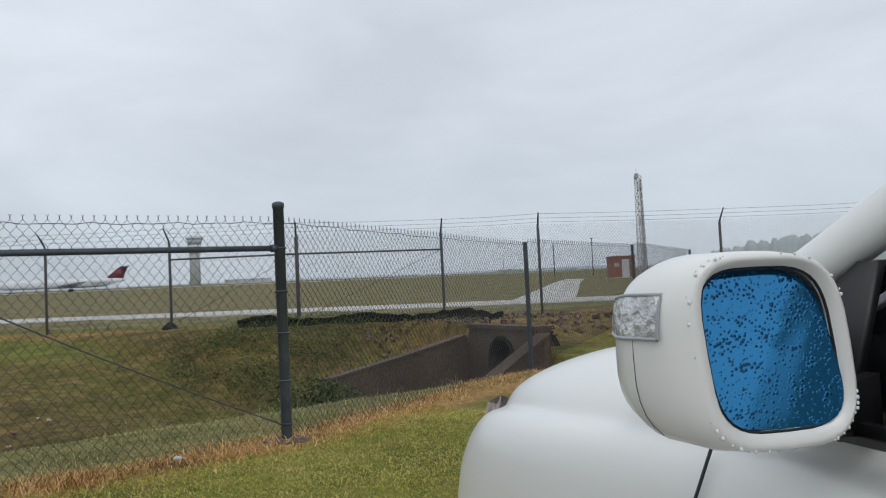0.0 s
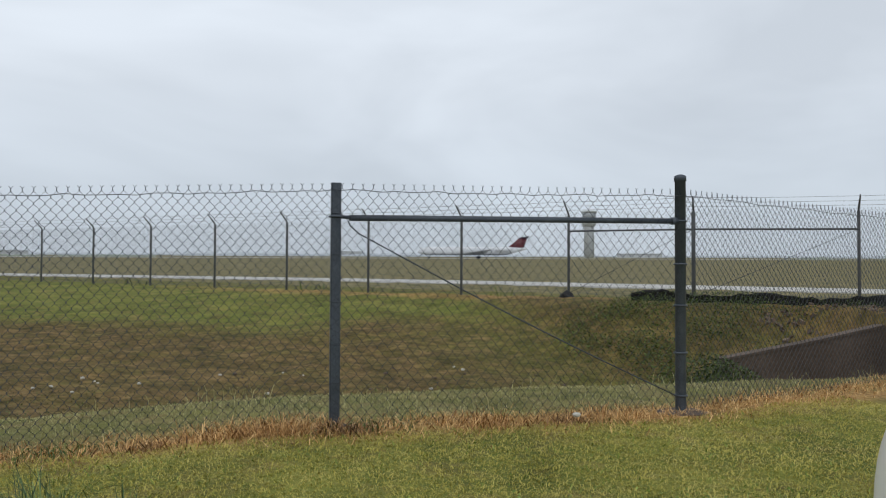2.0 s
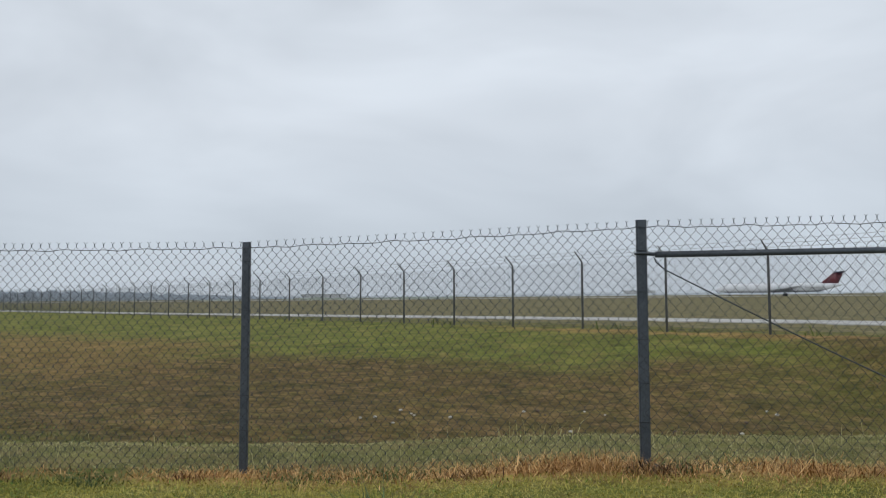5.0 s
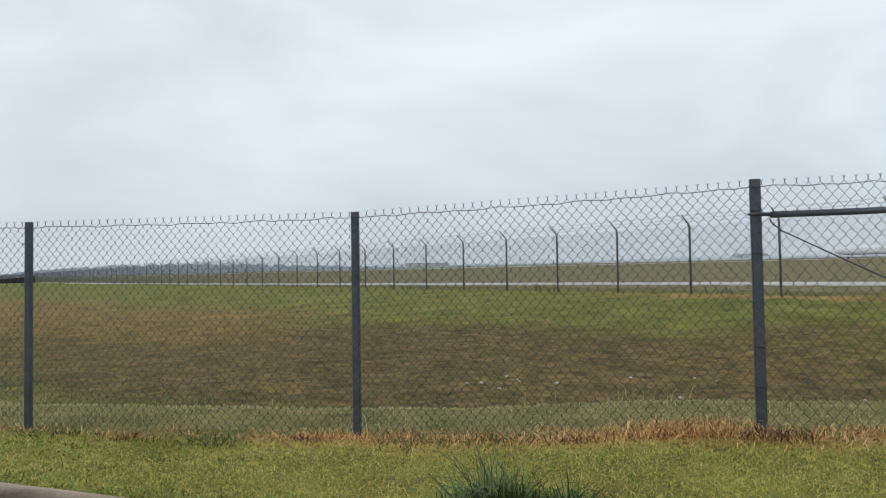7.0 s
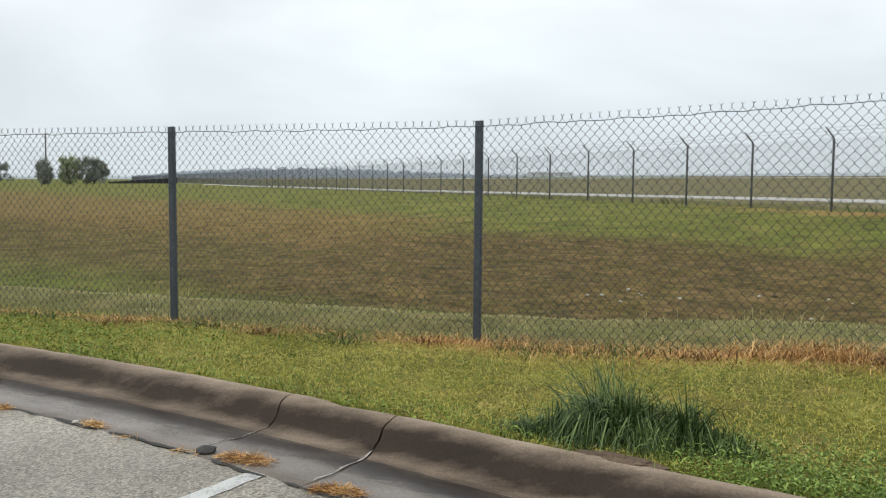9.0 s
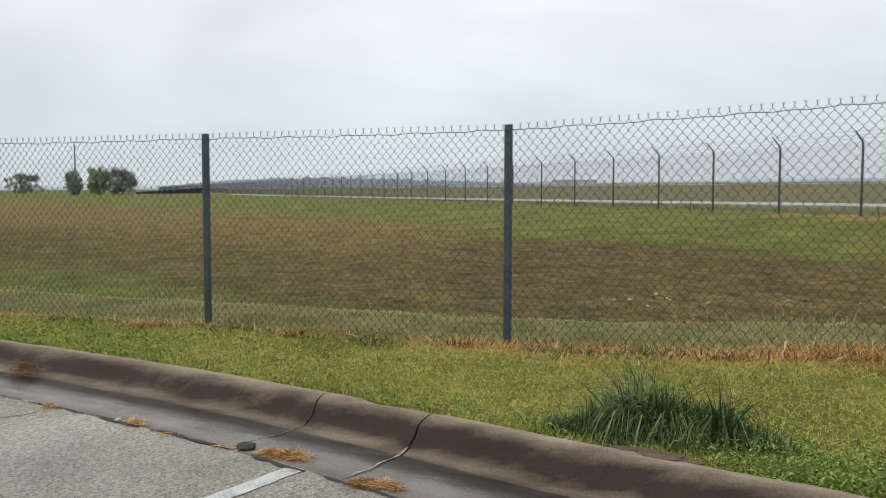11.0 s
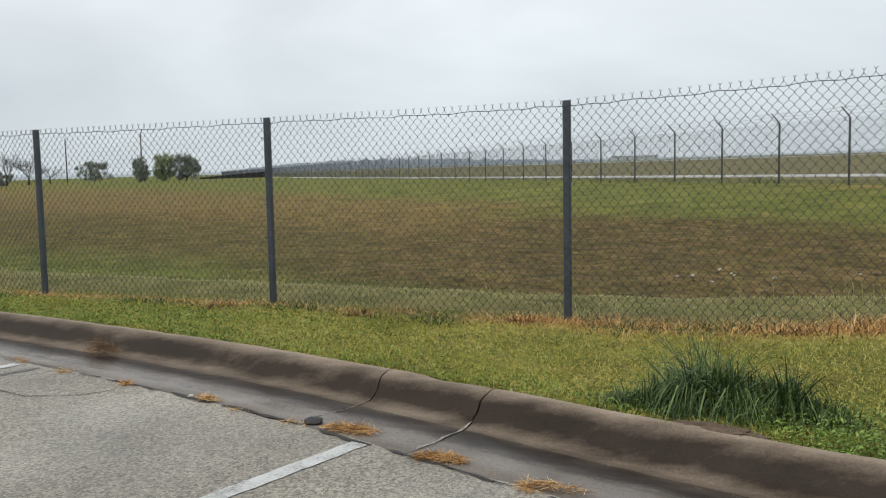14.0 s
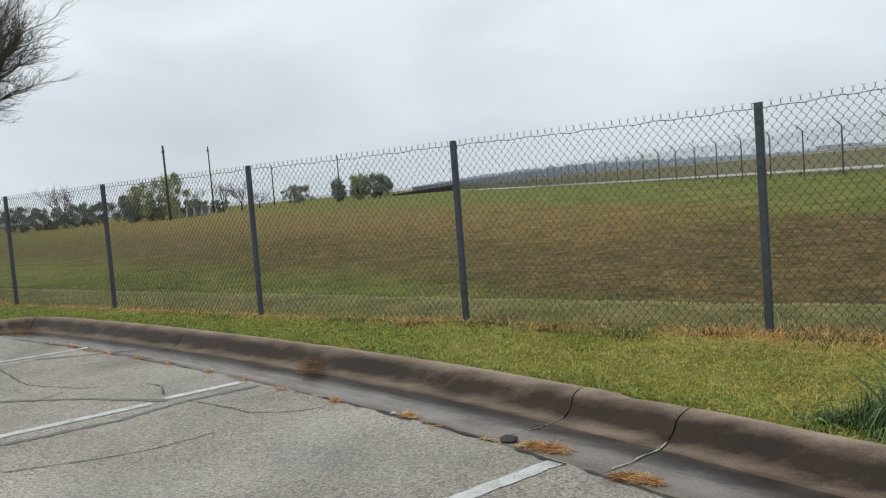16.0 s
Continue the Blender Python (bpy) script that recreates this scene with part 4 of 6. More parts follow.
def make_silt_cloth():
    rng = random.Random(3)
    line = [(8.4, 17.2), (9.9, 15.9), (11.1, 14.5), (11.6, 13.2), (11.4, 11.9)]
    pts = smooth_line(line, 0.18)
    vs, fs = [], []
    for i, (x, y) in enumerate(pts):
        z = height(x, y)
        h = 0.20 + 0.06 * math.sin(i * 0.5) + rng.uniform(-0.04, 0.04)
        for k, f in enumerate((-0.2, 0.35, 0.75, 1.0)):
            vs.append((x - 0.08 * f * f + rng.uniform(-0.03, 0.03), y - 0.1 * f * f + rng.uniform(-0.03, 0.03), z + h * f))
        for k, f in enumerate((1.0, 0.75, 0.35, -0.2)):
            vs.append((x + 0.02 - 0.08 * f * f, y + 0.02 - 0.1 * f * f, z + h * f))
    n = 8
    for i in range(len(pts) - 1):
        for k in range(n - 1):
            fs.append((i * n + k, (i + 1) * n + k, (i + 1) * n + k + 1, i * n + k + 1))
    tagged(new("silt_cloth", mesh_of("silt_cloth", vs, fs, BLACK_CLOTH, True)), "sagging black silt cloth along the ditch's edge", "silt fence")
    # a rumpled heap of cloth at one post's foot
    bm = bmesh.new()
    bmesh.ops.create_icosphere(bm, subdivisions=3, radius=0.16)
    for q in bm.verts:
        q.co *= 1 + 0.5 * noise.noise(q.co * 7)
        q.co.z = q.co.z * 1.1
        q.co.x *= 1.25
    me = bpy.data.meshes.new("cloth_heap")
    bm.to_mesh(me)
    bm.free()
    me.materials.append(BLACK_CLOTH)
    tagged(new("cloth_heap", me), "rumpled heap of black cloth at a fence post", "cloth").matrix_basis = Matrix.Translation((7.65, 18.95, height(7.65, 18.95) + 0.0))


make_culvert()
make_silt_cloth()


# ---------------------------------------------------------------- airfield: roads, shelter, mast, tower, airliner
def road_strip(name, line, width, label, kind="road"):
    pts = smooth_line(line, 1.0)
    d = np.gradient(pts, axis=0)
    n = np.c_[-d[:, 1], d[:, 0]] / np.hypot(d[:, 0], d[:, 1])[:, None]
    vs, fs = [], []
    for i in range(len(pts)):
        for w, lift in ((-0.52, -0.1), (-0.5, 0.03), (0.0, 0.04), (0.5, 0.03), (0.52, -0.1)):
            x, y = pts[i] + n[i] * w * width
            vs.append((x, y, float(field(x, y)) + lift))
    for i in range(len(pts) - 1):
        for k in range(4):
            fs.append((5 * i + k, 5 * i + k + 1, 5 * i + k + 6, 5 * i + k + 5))
    tagged(new(name, mesh_of(name, vs, fs, PAVING)), label, kind, kind="structure")


road_strip("perimeter_road", [(34, 7), (24, 15.5), (17, 22.3), (9.7, 31.5), (2.0, 39.0), (-11.5, 49.5), (-35, 70.5), (-90, 118), (-190, 205)], 3.6, "pale wet concrete perimeter road")
road_strip("branch_road", [(20.3, 18.5), (33, 28.2), (55, 45.2), (75, 60)], 2.2, "pale concrete branch road into the airfield")


def make_runway():
    vs, fs = [], []
    for i, x in enumerate(np.arange(-900, 901, 60)):
        for y in (300.0, 345.0):
            vs.append((x, y, float(field(x, y)) + 0.15))
    for i in range(30):
        fs.append((2 * i, 2 * i + 2, 2 * i + 3, 2 * i + 1))
    tagged(new("runway", mesh_of("runway", vs, fs, PAVING)), "pale concrete runway far across the airfield", "runway", kind="structure")


make_runway()

ORANGE = material("orange_shelter_panel", [(0.22, 0.075, 0.045), (0.32, 0.12, 0.07)], rough=0.7, scale=1.5, fine=10, bump=0)
WHITE_METAL = material("weathered_white_metal", [(0.45, 0.46, 0.47), (0.62, 0.63, 0.64)], rough=0.5, scale=1.0, fine=8, bump=0)
# tower concrete and glass are paled in base colour for the haze
TOWER_WALL = material("hazed_tower_concrete", [(0.56, 0.585, 0.61), (0.63, 0.655, 0.68)], rough=0.9, scale=0.05, fine=0.5, bump=0)
TOWER_GLASS = plain("hazed_tower_glass", (0.42, 0.45, 0.49), 0.3)
PLANE_WHITE = material("white_airliner_paint", [(0.60, 0.62, 0.64), (0.72, 0.74, 0.76)], rough=0.35, scale=0.2, fine=1, bump=0)
PLANE_RED = plain("dark_red_paint", (0.14, 0.022, 0.032), 0.4)
PLANE_NAVY = plain("navy_paint", (0.035, 0.045, 0.09), 0.4)
PLANE_GREY = plain("grey_wing_paint", (0.36, 0.38, 0.40), 0.45)
RUBBER = material("black_rubber", [(0.012, 0.012, 0.012), (0.03, 0.03, 0.03)], rough=0.85, scale=8, fine=60, bump=0.2)


def polar(az, d):
    a = radians(az)
    return -0.9 + d * math.sin(a), 0.3 + d * math.cos(a)


def make_shelter():
    x, y = polar(54.9, 92)
    z = float(field(x, y))
    m = Matrix.Translation((x, y, z)) @ Matrix.Rotation(radians(-42), 4, "Z")
    s = thing("equipment_shelter", "small rust-orange equipment shelter with a pale door", "shelter", at=m)
    part("wall", block(-1.3, 1.3, -1.1, 1.1, -0.3, 2.2, 0.03), ORANGE, s)
    part("roof", block(-1.4, 1.4, -1.2, 1.2, 2.2, 2.34, 0.03), ORANGE, s)
    part("door", block(-0.15, 0.65, -1.14, -1.1, 0.05, 1.95, 0.01), WHITE_METAL, s, "pale metal door")
    part("vent", block(-0.95, -0.45, -1.15, -1.1, 1.2, 1.6, 0.01), PLANE_GREY, s)
    part("plinth", block(-1.5, 1.5, -1.3, 1.3, -0.6, 0.06, 0.02), PAVING, s)


def make_mast():
    x, y = polar(56.35, 110)
    z = float(field(x, y))
    s = thing("lattice_mast", "tall pale steel lattice mast with antenna boxes", "mast", at=Matrix.Translation((x, y, z)))
    h, w = 12.9, 0.42
    for sx in (-1, 1):
        for sy in (-1, 1):
            part("leg", tube([(sx * w, sy * w, -0.3), (sx * w * 0.75, sy * w * 0.75, h)], 0.06, 6), WHITE_METAL, s)
    n = 14
    for k in range(n):
        za, zb = h * k / n, h * (k + 1) / n
        wa, wb = w * (1 - 0.25 * k / n), w * (1 - 0.25 * (k + 1) / n)
        seg = []
        for a, b in (((-1, -1), (1, -1)), ((1, -1), (1, 1)), ((1, 1), (-1, 1)), ((-1, 1), (-1, -1))):
            seg.append(tube([(a[0] * wa, a[1] * wa, za), (b[0] * wb, b[1] * wb, zb)], 0.035, 4))
            seg.append(tube([(b[0] * wa, b[1] * wa, za), (a[0] * wb, a[1] * wb, zb)], 0.035, 4))
            seg.append(tube([(a[0] * wb, a[1] * wb, zb), (b[0] * wb, b[1] * wb, zb)], 0.03, 4))
        part("bracing", join(*seg), WHITE_METAL, s)
    for zz, sx in ((11.2, 1), (6.7, 1), (3.0, 1), (12.6, -1)):
        part("antenna_box", block(sx * 0.35 - 0.15, sx * 0.35 + 0.35, -0.2, 0.2, zz, zz + 0.6, 0.04), PLANE_GREY, s)
    part("feed_ladder", block(0.45, 0.5, -0.2, 0.2, 0, h - 0.4, 0.01), WHITE_METAL, s)
    part("tip_rod", tube([(-0.3, 0, h), (-0.3, 0, h + 0.9)], 0.03, 5), WHITE_METAL, s)


def make_field_pole(az, d, h):
    x, y = polar(az, d)
    s = thing("light_pole", "thin grey pole standing on the airfield grass", "pole", "airfield poles", at=Matrix.Translation((x, y, float(field(x, y)))))
    part("shaft", tube([(0, 0, -0.3), (0, 0, h)], [0.11, 0.07], 8), FAR_STEEL, s)
    part("lamp_head", block(-0.25, 0.25, -0.12, 0.12, h, h + 0.18, 0.03), FAR_STEEL, s)


def ring(rx, ry, z, n=24, y0=0.0):
    return [(rx * math.cos(2 * math.pi * k / n), y0 + ry * math.sin(2 * math.pi * k / n), z) for k in range(n)]


def make_tower():
    x, y = polar(26.15, 800)
    z = float(field(x, y))
    s = thing("control_tower", "pale grey airport control tower far off in mist", "tower", at=Matrix.Translation((x, y, z)))
    H = 47.5
    part("shaft", loft([ring(4.9, 4.9, -4), ring(4.6, 4.6, H * 0.72), ring(4.6, 4.6, H * 0.74)]), TOWER_WALL, s)
    part("collar", loft([ring(5.4, 5.4, H * 0.62), ring(7.2, 7.2, H * 0.68), ring(7.2, 7.2, H * 0.75), ring(6.2, 6.2, H * 0.78)]), TOWER_WALL, s)
    part("cab_glass", loft([ring(6.3, 6.3, H * 0.78, 8), ring(7.4, 7.4, H * 0.90, 8)]), TOWER_GLASS, s, "slanting dark cab windows")
    part("roof", loft([ring(7.7, 7.7, H * 0.90), ring(7.7, 7.7, H * 0.935), ring(4.0, 4.0, H * 0.97), ring(1.0, 1.0, H * 0.985)]), TOWER_WALL, s)
    part("antenna", tube([(0, 0, H * 0.98), (0, 0, H * 1.07)], 0.35, 6), TOWER_WALL, s)
    for k in range(6):
        part("window_slot", block(-0.7, 0.7, -4.95, -4.6, 6 + k * 4.4, 8.4 + k * 4.4, 0.02), TOWER_GLASS, s)


def make_airliner():
    x, y = polar(18.15, 339)
    z = float(field(x, y))
    s = thing("airliner", "white twin-jet airliner with dark red T-tail on the runway", "airplane", at=Matrix.Translation((x, y, z)) @ Matrix.Rotation(radians(180 - 18), 4, "Z"))
    n = 20

    def circle(f, r, zc, flat=1.0):
        return [(f, r * math.cos(2 * math.pi * k / n), zc + flat * r * math.sin(2 * math.pi * k / n)) for k in range(n)]
    prof = [(22.4, 0.05, 2.7), (21.9, 0.55, 2.75), (20.9, 1.05, 2.9), (19.4, 1.5, 3.05), (17.6, 1.7, 3.15), (0, 1.7, 3.15), (-11, 1.7, 3.15), (-15, 1.5, 3.35), (-18.5, 1.0, 3.75), (-21.5, 0.45, 4.1), (-22.3, 0.1, 4.15)]
    part("fuselage", loft([circle(*p) for p in prof]), PLANE_WHITE, s)
    for k in range(34):
        for side in (-1, 1):
            ob = part("cabin_window", block(-0.14, 0.14, -0.02, 0.02, -0.2, 0.2, 0.02), TOWER_GLASS, s)
            ob.matrix_basis = Matrix.Translation((16 - k * 0.82, side * 1.685, 3.5))
    part("cockpit_window", loft([[(20.9, -0.9, 3.35), (20.9, 0.9, 3.35), (20.2, 1.05, 3.95), (20.2, -1.05, 3.95)], [(20.0, -0.9, 3.35), (20.0, 0.9, 3.35), (19.6, 1.0, 3.95), (19.6, -1.0, 3.95)]]), TOWER_GLASS, s)
    for side in (-1, 1):
        wing = [[(2.5, side * 1.2, 2.2), (-4.5, side * 1.2, 2.0), (-4.5, side * 1.2, 2.15), (1.0, side * 1.2, 2.75)], [(-6.3, side * 16, 3.3), (-7.8, side * 16, 3.28), (-7.8, side * 16, 3.34), (-6.6, side * 16, 3.42)]]
        part("wing", loft(wing), PLANE_GREY, s)
        eng = [[(f, side * 2.75 + r * math.cos(2 * math.pi * k / 14), 3.7 + r * math.sin(2 * math.pi * k / 14)) for k in range(14)] for f, r in ((-9.6, 0.62), (-10.0, 0.78), (-12.5, 0.85), (-14.5, 0.75), (-15.8, 0.5))]
        part("engine", loft(eng), PLANE_WHITE, s)
        part("engine_intake", loft([[(f, side * 2.75 + r * math.cos(2 * math.pi * k / 14), 3.7 + r * math.sin(2 * math.pi * k / 14)) for k in range(14)] for f, r in ((-9.55, 0.55), (-9.6, 0.58))]), RUBBER, s)
        part("pylon", block(-14.0, -11.0, min(side * 1.3, side * 2.1), max(side * 1.3, side * 2.1), 3.6, 3.8, 0.02), PLANE_WHITE, s)
        part("tailplane", loft([[(-20.0, side * 0.05, 8.75), (-22.6, side * 0.05, 8.75), (-22.6, side * 0.05, 8.85), (-20.4, side * 0.05, 9.0)], [(-22.1, side * 5.6, 8.95), (-23.4, side * 5.6, 8.95), (-23.4, side * 5.6, 9.0), (-22.3, side * 5.6, 9.05)]]), PLANE_NAVY, s)
        for q in (0.35, -0.35):
            part("wheel", tube([(-2.6 + q, side * 2.6 - 0.18, 0.55), (-2.6 + q, side * 2.6 + 0.18, 0.55)], 0.55, 14), RUBBER, s)
        part("landing_leg", tube([(-2.6, side * 2.6, 0.5), (-2.6, side * 2.4, 2.3)], 0.14, 8), PLANE_GREY, s)
    part("fin", loft([[(-14.6, -0.18, 4.6), (-20.8, -0.18, 4.3), (-20.8, 0.18, 4.3), (-14.6, 0.18, 4.6)], [(-19.4, -0.14, 8.7), (-22.6, -0.14, 8.7), (-22.6, 0.14, 8.7), (-19.4, 0.14, 8.7)]]), PLANE_RED, s, "dark red tail fin")
    part("fin_tip", loft([[(-19.3, -0.15, 8.4), (-22.7, -0.15, 8.4), (-22.7, 0.15, 8.4), (-19.3, 0.15, 8.4)], [(-20.0, -0.12, 9.1), (-23.2, -0.12, 9.1), (-23.2, 0.12, 9.1), (-20.0, 0.12, 9.1)]]), PLANE_NAVY, s)
    part("belly_stripe", block(-16, 19, -1.2, 1.2, 1.62, 1.7, 0.02), PLANE_NAVY, s)
    part("nose_leg", tube([(17.5, 0, 0.4), (17.5, 0, 1.9)], 0.12, 8), PLANE_GREY, s)
    part("nose_wheel", tube([(17.5, -0.3, 0.4), (17.5, 0.3, 0.4)], 0.4, 12), RUBBER, s)


make_shelter()
make_mast()
for _az, _d, _h in ((50.45, 150, 5.4), (53.05, 150, 6.4), (47.0, 320, 5.0)):
    make_field_pole(_az, _d, _h)
make_tower()
make_airliner()


# ---------------------------------------------------------------- far woods and hill behind the airfield
def far_woods(name, az0, az1, d, low, heights, label, mat, seed, depth=40.0):
    """A long uneven wood with a lumpy crown line; heights: metres at even steps from az0 to az1."""
    n = max(24, int(abs(az1 - az0) * 6))
    vs, fs = [], []
    rng = random.Random(seed)
    for i in range(n + 1):
        f = i / n
        az = az0 + (az1 - az0) * f
        h = float(np.interp(f, np.linspace(0, 1, len(heights)), heights))
        h *= 1 + 0.28 * noise.noise(Vector((az * 1.7, seed, 0))) + 0.18 * noise.noise(Vector((az * 6.0, seed, 3)))
        for dd, hh in ((0.0, 0.0), (2.0, 0.65), (depth * 0.25, 0.95), (depth * 0.5, 1.0), (depth, 0.0)):
            x, y = polar(az, d + dd)
            base = float(field(x, y)) + low
            vs.append((x, y, base - 1 + max(0.5, h) * hh))
    for i in range(n):
        for k in range(4):
            fs.append((i * 5 + k, (i + 1) * 5 + k, (i + 1) * 5 + k + 1, i * 5 + k + 1))
    tagged(new(name, mesh_of(name, vs, fs, mat, True)), label, "woods", kind="stuff")


# the haze over hill and woods is put into their pale base colours
HILL_MAT = material("hazed_hill_grass", [(0.33, 0.37, 0.37), (0.39, 0.43, 0.43)], rough=1.0, scale=0.03, fine=0.4, bump=0, spec=0)
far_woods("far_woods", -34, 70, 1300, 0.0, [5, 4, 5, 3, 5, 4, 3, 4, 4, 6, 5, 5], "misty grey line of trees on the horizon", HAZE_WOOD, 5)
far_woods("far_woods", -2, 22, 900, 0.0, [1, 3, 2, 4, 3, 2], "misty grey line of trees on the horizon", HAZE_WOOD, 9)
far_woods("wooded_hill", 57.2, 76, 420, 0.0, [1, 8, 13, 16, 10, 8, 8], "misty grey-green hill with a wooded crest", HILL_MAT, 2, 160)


# ridge and scrub colours are greyed to hold the haze
RIDGE_MAT = material("hazed_blue_woods", [(0.25, 0.29, 0.325), (0.31, 0.35, 0.385)], rough=1.0, scale=0.05, fine=0.3, bump=0, spec=0)
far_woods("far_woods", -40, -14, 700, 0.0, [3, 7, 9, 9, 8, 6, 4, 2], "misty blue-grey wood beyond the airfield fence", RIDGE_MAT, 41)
BUSH_MAT = material("hazed_scrub", [(0.22, 0.25, 0.20), (0.31, 0.34, 0.29)], rough=1.0, scale=0.08, fine=0.6, bump=0, spec=0)
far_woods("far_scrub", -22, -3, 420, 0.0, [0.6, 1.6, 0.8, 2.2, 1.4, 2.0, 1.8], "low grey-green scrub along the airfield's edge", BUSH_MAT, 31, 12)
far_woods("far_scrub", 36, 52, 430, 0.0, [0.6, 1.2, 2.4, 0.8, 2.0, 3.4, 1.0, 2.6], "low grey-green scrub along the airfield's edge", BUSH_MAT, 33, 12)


def make_far_building(az, d, w, h, label):
    x, y = polar(az, d)
    s = thing("airport_building", label, "building", "far airport buildings", at=Matrix.Translation((x, y, float(field(x, y)))) @ Matrix.Rotation(radians(-az), 4, "Z"))
    part("wall", block(-w / 2, w / 2, -8, 8, -3, h, 0.1), TOWER_WALL, s)
    part("roof", block(-w / 2 - 0.6, w / 2 + 0.6, -8.6, 8.6, h, h + 0.7, 0.1), HAZE_WOOD, s)
    for k in range(int(w / 9)):
        part("window", block(-w / 2 + 3 + k * 9, -w / 2 + 8 + k * 9, -8.2, -8, h * 0.35, h * 0.65, 0.05), TOWER_GLASS, s)


for _az, _d, _w, _h in ((-12.0, 950, 50, 4), (9.5, 1000, 36, 5), (29.5, 900, 46, 3.5)):
    make_far_building(_az, _d, _w, _h, "low pale airport building in the mist")


# ---------------------------------------------------------------- trees, poles and farm buildings to the west
def leaf_cloud(rng, centers, count, size):
    """Many small bent leaf clumps scattered round several centres."""
    vs, fs = [], []
    for _ in range(count):
        cx, cy, cz, r = rng.choice(centers)
        d = Vector((rng.gauss(0, 1), rng.gauss(0, 1), rng.gauss(0, 1))).normalized() * r * rng.random() ** 0.75
        p = Vector((cx, cy, cz)) + d
        a = Vector((rng.gauss(0, 1), rng.gauss(0, 1), rng.gauss(0, 1))).normalized()
        b = a.cross(Vector((rng.gauss(0, 1), rng.gauss(0, 1), rng.gauss(0, 1)))).normalized()
        s = size * rng.uniform(0.5, 1.3)
        n = len(vs)
        vs += [p - a * s, p + b * s * 0.5, p + a * s, p - b * s * 0.5 + a.cross(b) * s * 0.3]
        fs += [(n, n + 1, n + 2), (n, n + 2, n + 3)]
    return vs, fs


def branches(rng, start, direction, length, radius, depth, out, spread=0.5, lift=0.1, kids=(3, 4)):
    """Forking limbs, each a tapering tube."""
    pts, p, d = [Vector(start)], Vector(start), Vector(direction).normalized()
    n = 4
    for _ in range(n):
        d = (d + Vector((rng.gauss(0, 0.10), rng.gauss(0, 0.10), rng.gauss(0, 0.08) + lift * 0.15))).normalized()
        p = p + d * length / n
        pts.append(p)
    out.append(tube(pts, [radius * (1 - 0.45 * i / n) for i in range(n + 1)], 6 if radius > 0.04 else 4 if radius > 0.015 else 3, False))
    tips = [pts[-1]]
    if depth > 0:
        for i in range(rng.choice(kids)):
            q = pts[rng.randint(1, n)]
            nd = (d + Vector((rng.gauss(0, spread), rng.gauss(0, spread), rng.gauss(0, spread * 0.7) + lift))).normalized()
            tips += branches(rng, q, nd, length * rng.uniform(0.55, 0.8), radius * 0.55, depth - 1, out, spread, lift, kids)
    return tips


def make_tree(x, y, h, w, label, leafy=1.0, mat=None, seed=0, group="trees by the farm", leaf=0.125, stem=0.28):
    rng = random.Random(seed)
    z = height(x, y)
    t = thing("tree", label, "tree", group, at=Matrix.Translation((x, y, z)))
    out = []
    th = h * stem
    trunk = tube([(0, 0, -0.3), (0.05, 0, th * 0.5), (0, 0.05, th)], [0.035 * h, 0.028 * h, 0.024 * h], 8)
    part("trunk", trunk, BARK, t)
    tips = []
    for k in range(6):
        a = 2 * math.pi * k / 6 + rng.uniform(-0.4, 0.4)
        tips += branches(rng, (0, 0, th * rng.uniform(0.7, 1.0)), (math.cos(a) * w / h, math.sin(a) * w / h, 0.75), h * 0.34, (0.014 if leafy > 0 else 0.009) * h, 2 if leafy > 0 else 4, out, 0.5, 0.25)
    tagged(part("crown", join(*out), BARK, t), "grey bare branches", kind="stuff")
    if leafy > 0:
        cs = [(q.x, q.y, min(q.z, h * 0.95), h * 0.13) for q in tips]
        for k in range(10):
            a = rng.uniform(0, 6.28)
            cs.append((math.cos(a) * w * 0.34 * rng.random(), math.sin(a) * w * 0.34, h * rng.uniform(0.16 if stem < 0.2 else 0.35, 0.8), h * 0.17))
        if stem < 0.2:
            cs = []
            for k in range(40):
                q, a, e = rng.random() ** 0.5, rng.uniform(0, 6.28), rng.random()
                fat = math.sin(math.pi * min(1, 0.16 + 0.74 * e)) ** 0.4
                cs.append((math.cos(a) * w * 0.5 * q * fat, math.sin(a) * w * 0.5 * q * fat, h * (0.10 + 0.78 * e), h * rng.uniform(0.08, 0.22)))
        part("foliage", leaf_cloud(rng, cs, int(12000 * leafy), leaf * 0.85), mat or LEAF, t)


def tree_at(az, d, h, w, label, **k):
    x, y = polar(az, d)
    make_tree(x, y, h, w, label, **k)


tree_at(-45.1, 135, 3.8, 2.4, "small dark round tree in the field", seed=1, leafy=0.9, stem=0.12)
tree_at(-43.65, 137, 4.3, 3.2, "pale green round tree in the field", seed=2, mat=LEAF_PALE, stem=0.12)
tree_at(-42.25, 137, 4.2, 4.4, "dark olive spreading tree in the field", seed=3, leafy=1.1, stem=0.12)
tree_at(-47.8, 190, 4.2, 7.4, "dark low tree far across the field", seed=4, stem=0.15)
tree_at(-56.7, 125, 7.0, 8.5, "pale green spring tree beside a wooden pole", seed=5, mat=LEAF_PALE, leafy=1.6, stem=0.15)
tree_at(-58.7, 130, 4.2, 5.0, "dark olive bush at the field's edge", seed=6, stem=0.1)
for _az, _d, _h, _s in ((-62.6, 140, 7.2, 11), (-51.6, 150, 5.6, 12), (-52.8, 155, 6.0, 13), (-54.6, 160, 5.5, 14), (-50.4, 165, 4.6, 15), (-67.5, 150, 6.0, 16)):
    tree_at(_az, _d, _h, 5.0, "bare leafless tree at the field's edge", seed=_s, leafy=0)
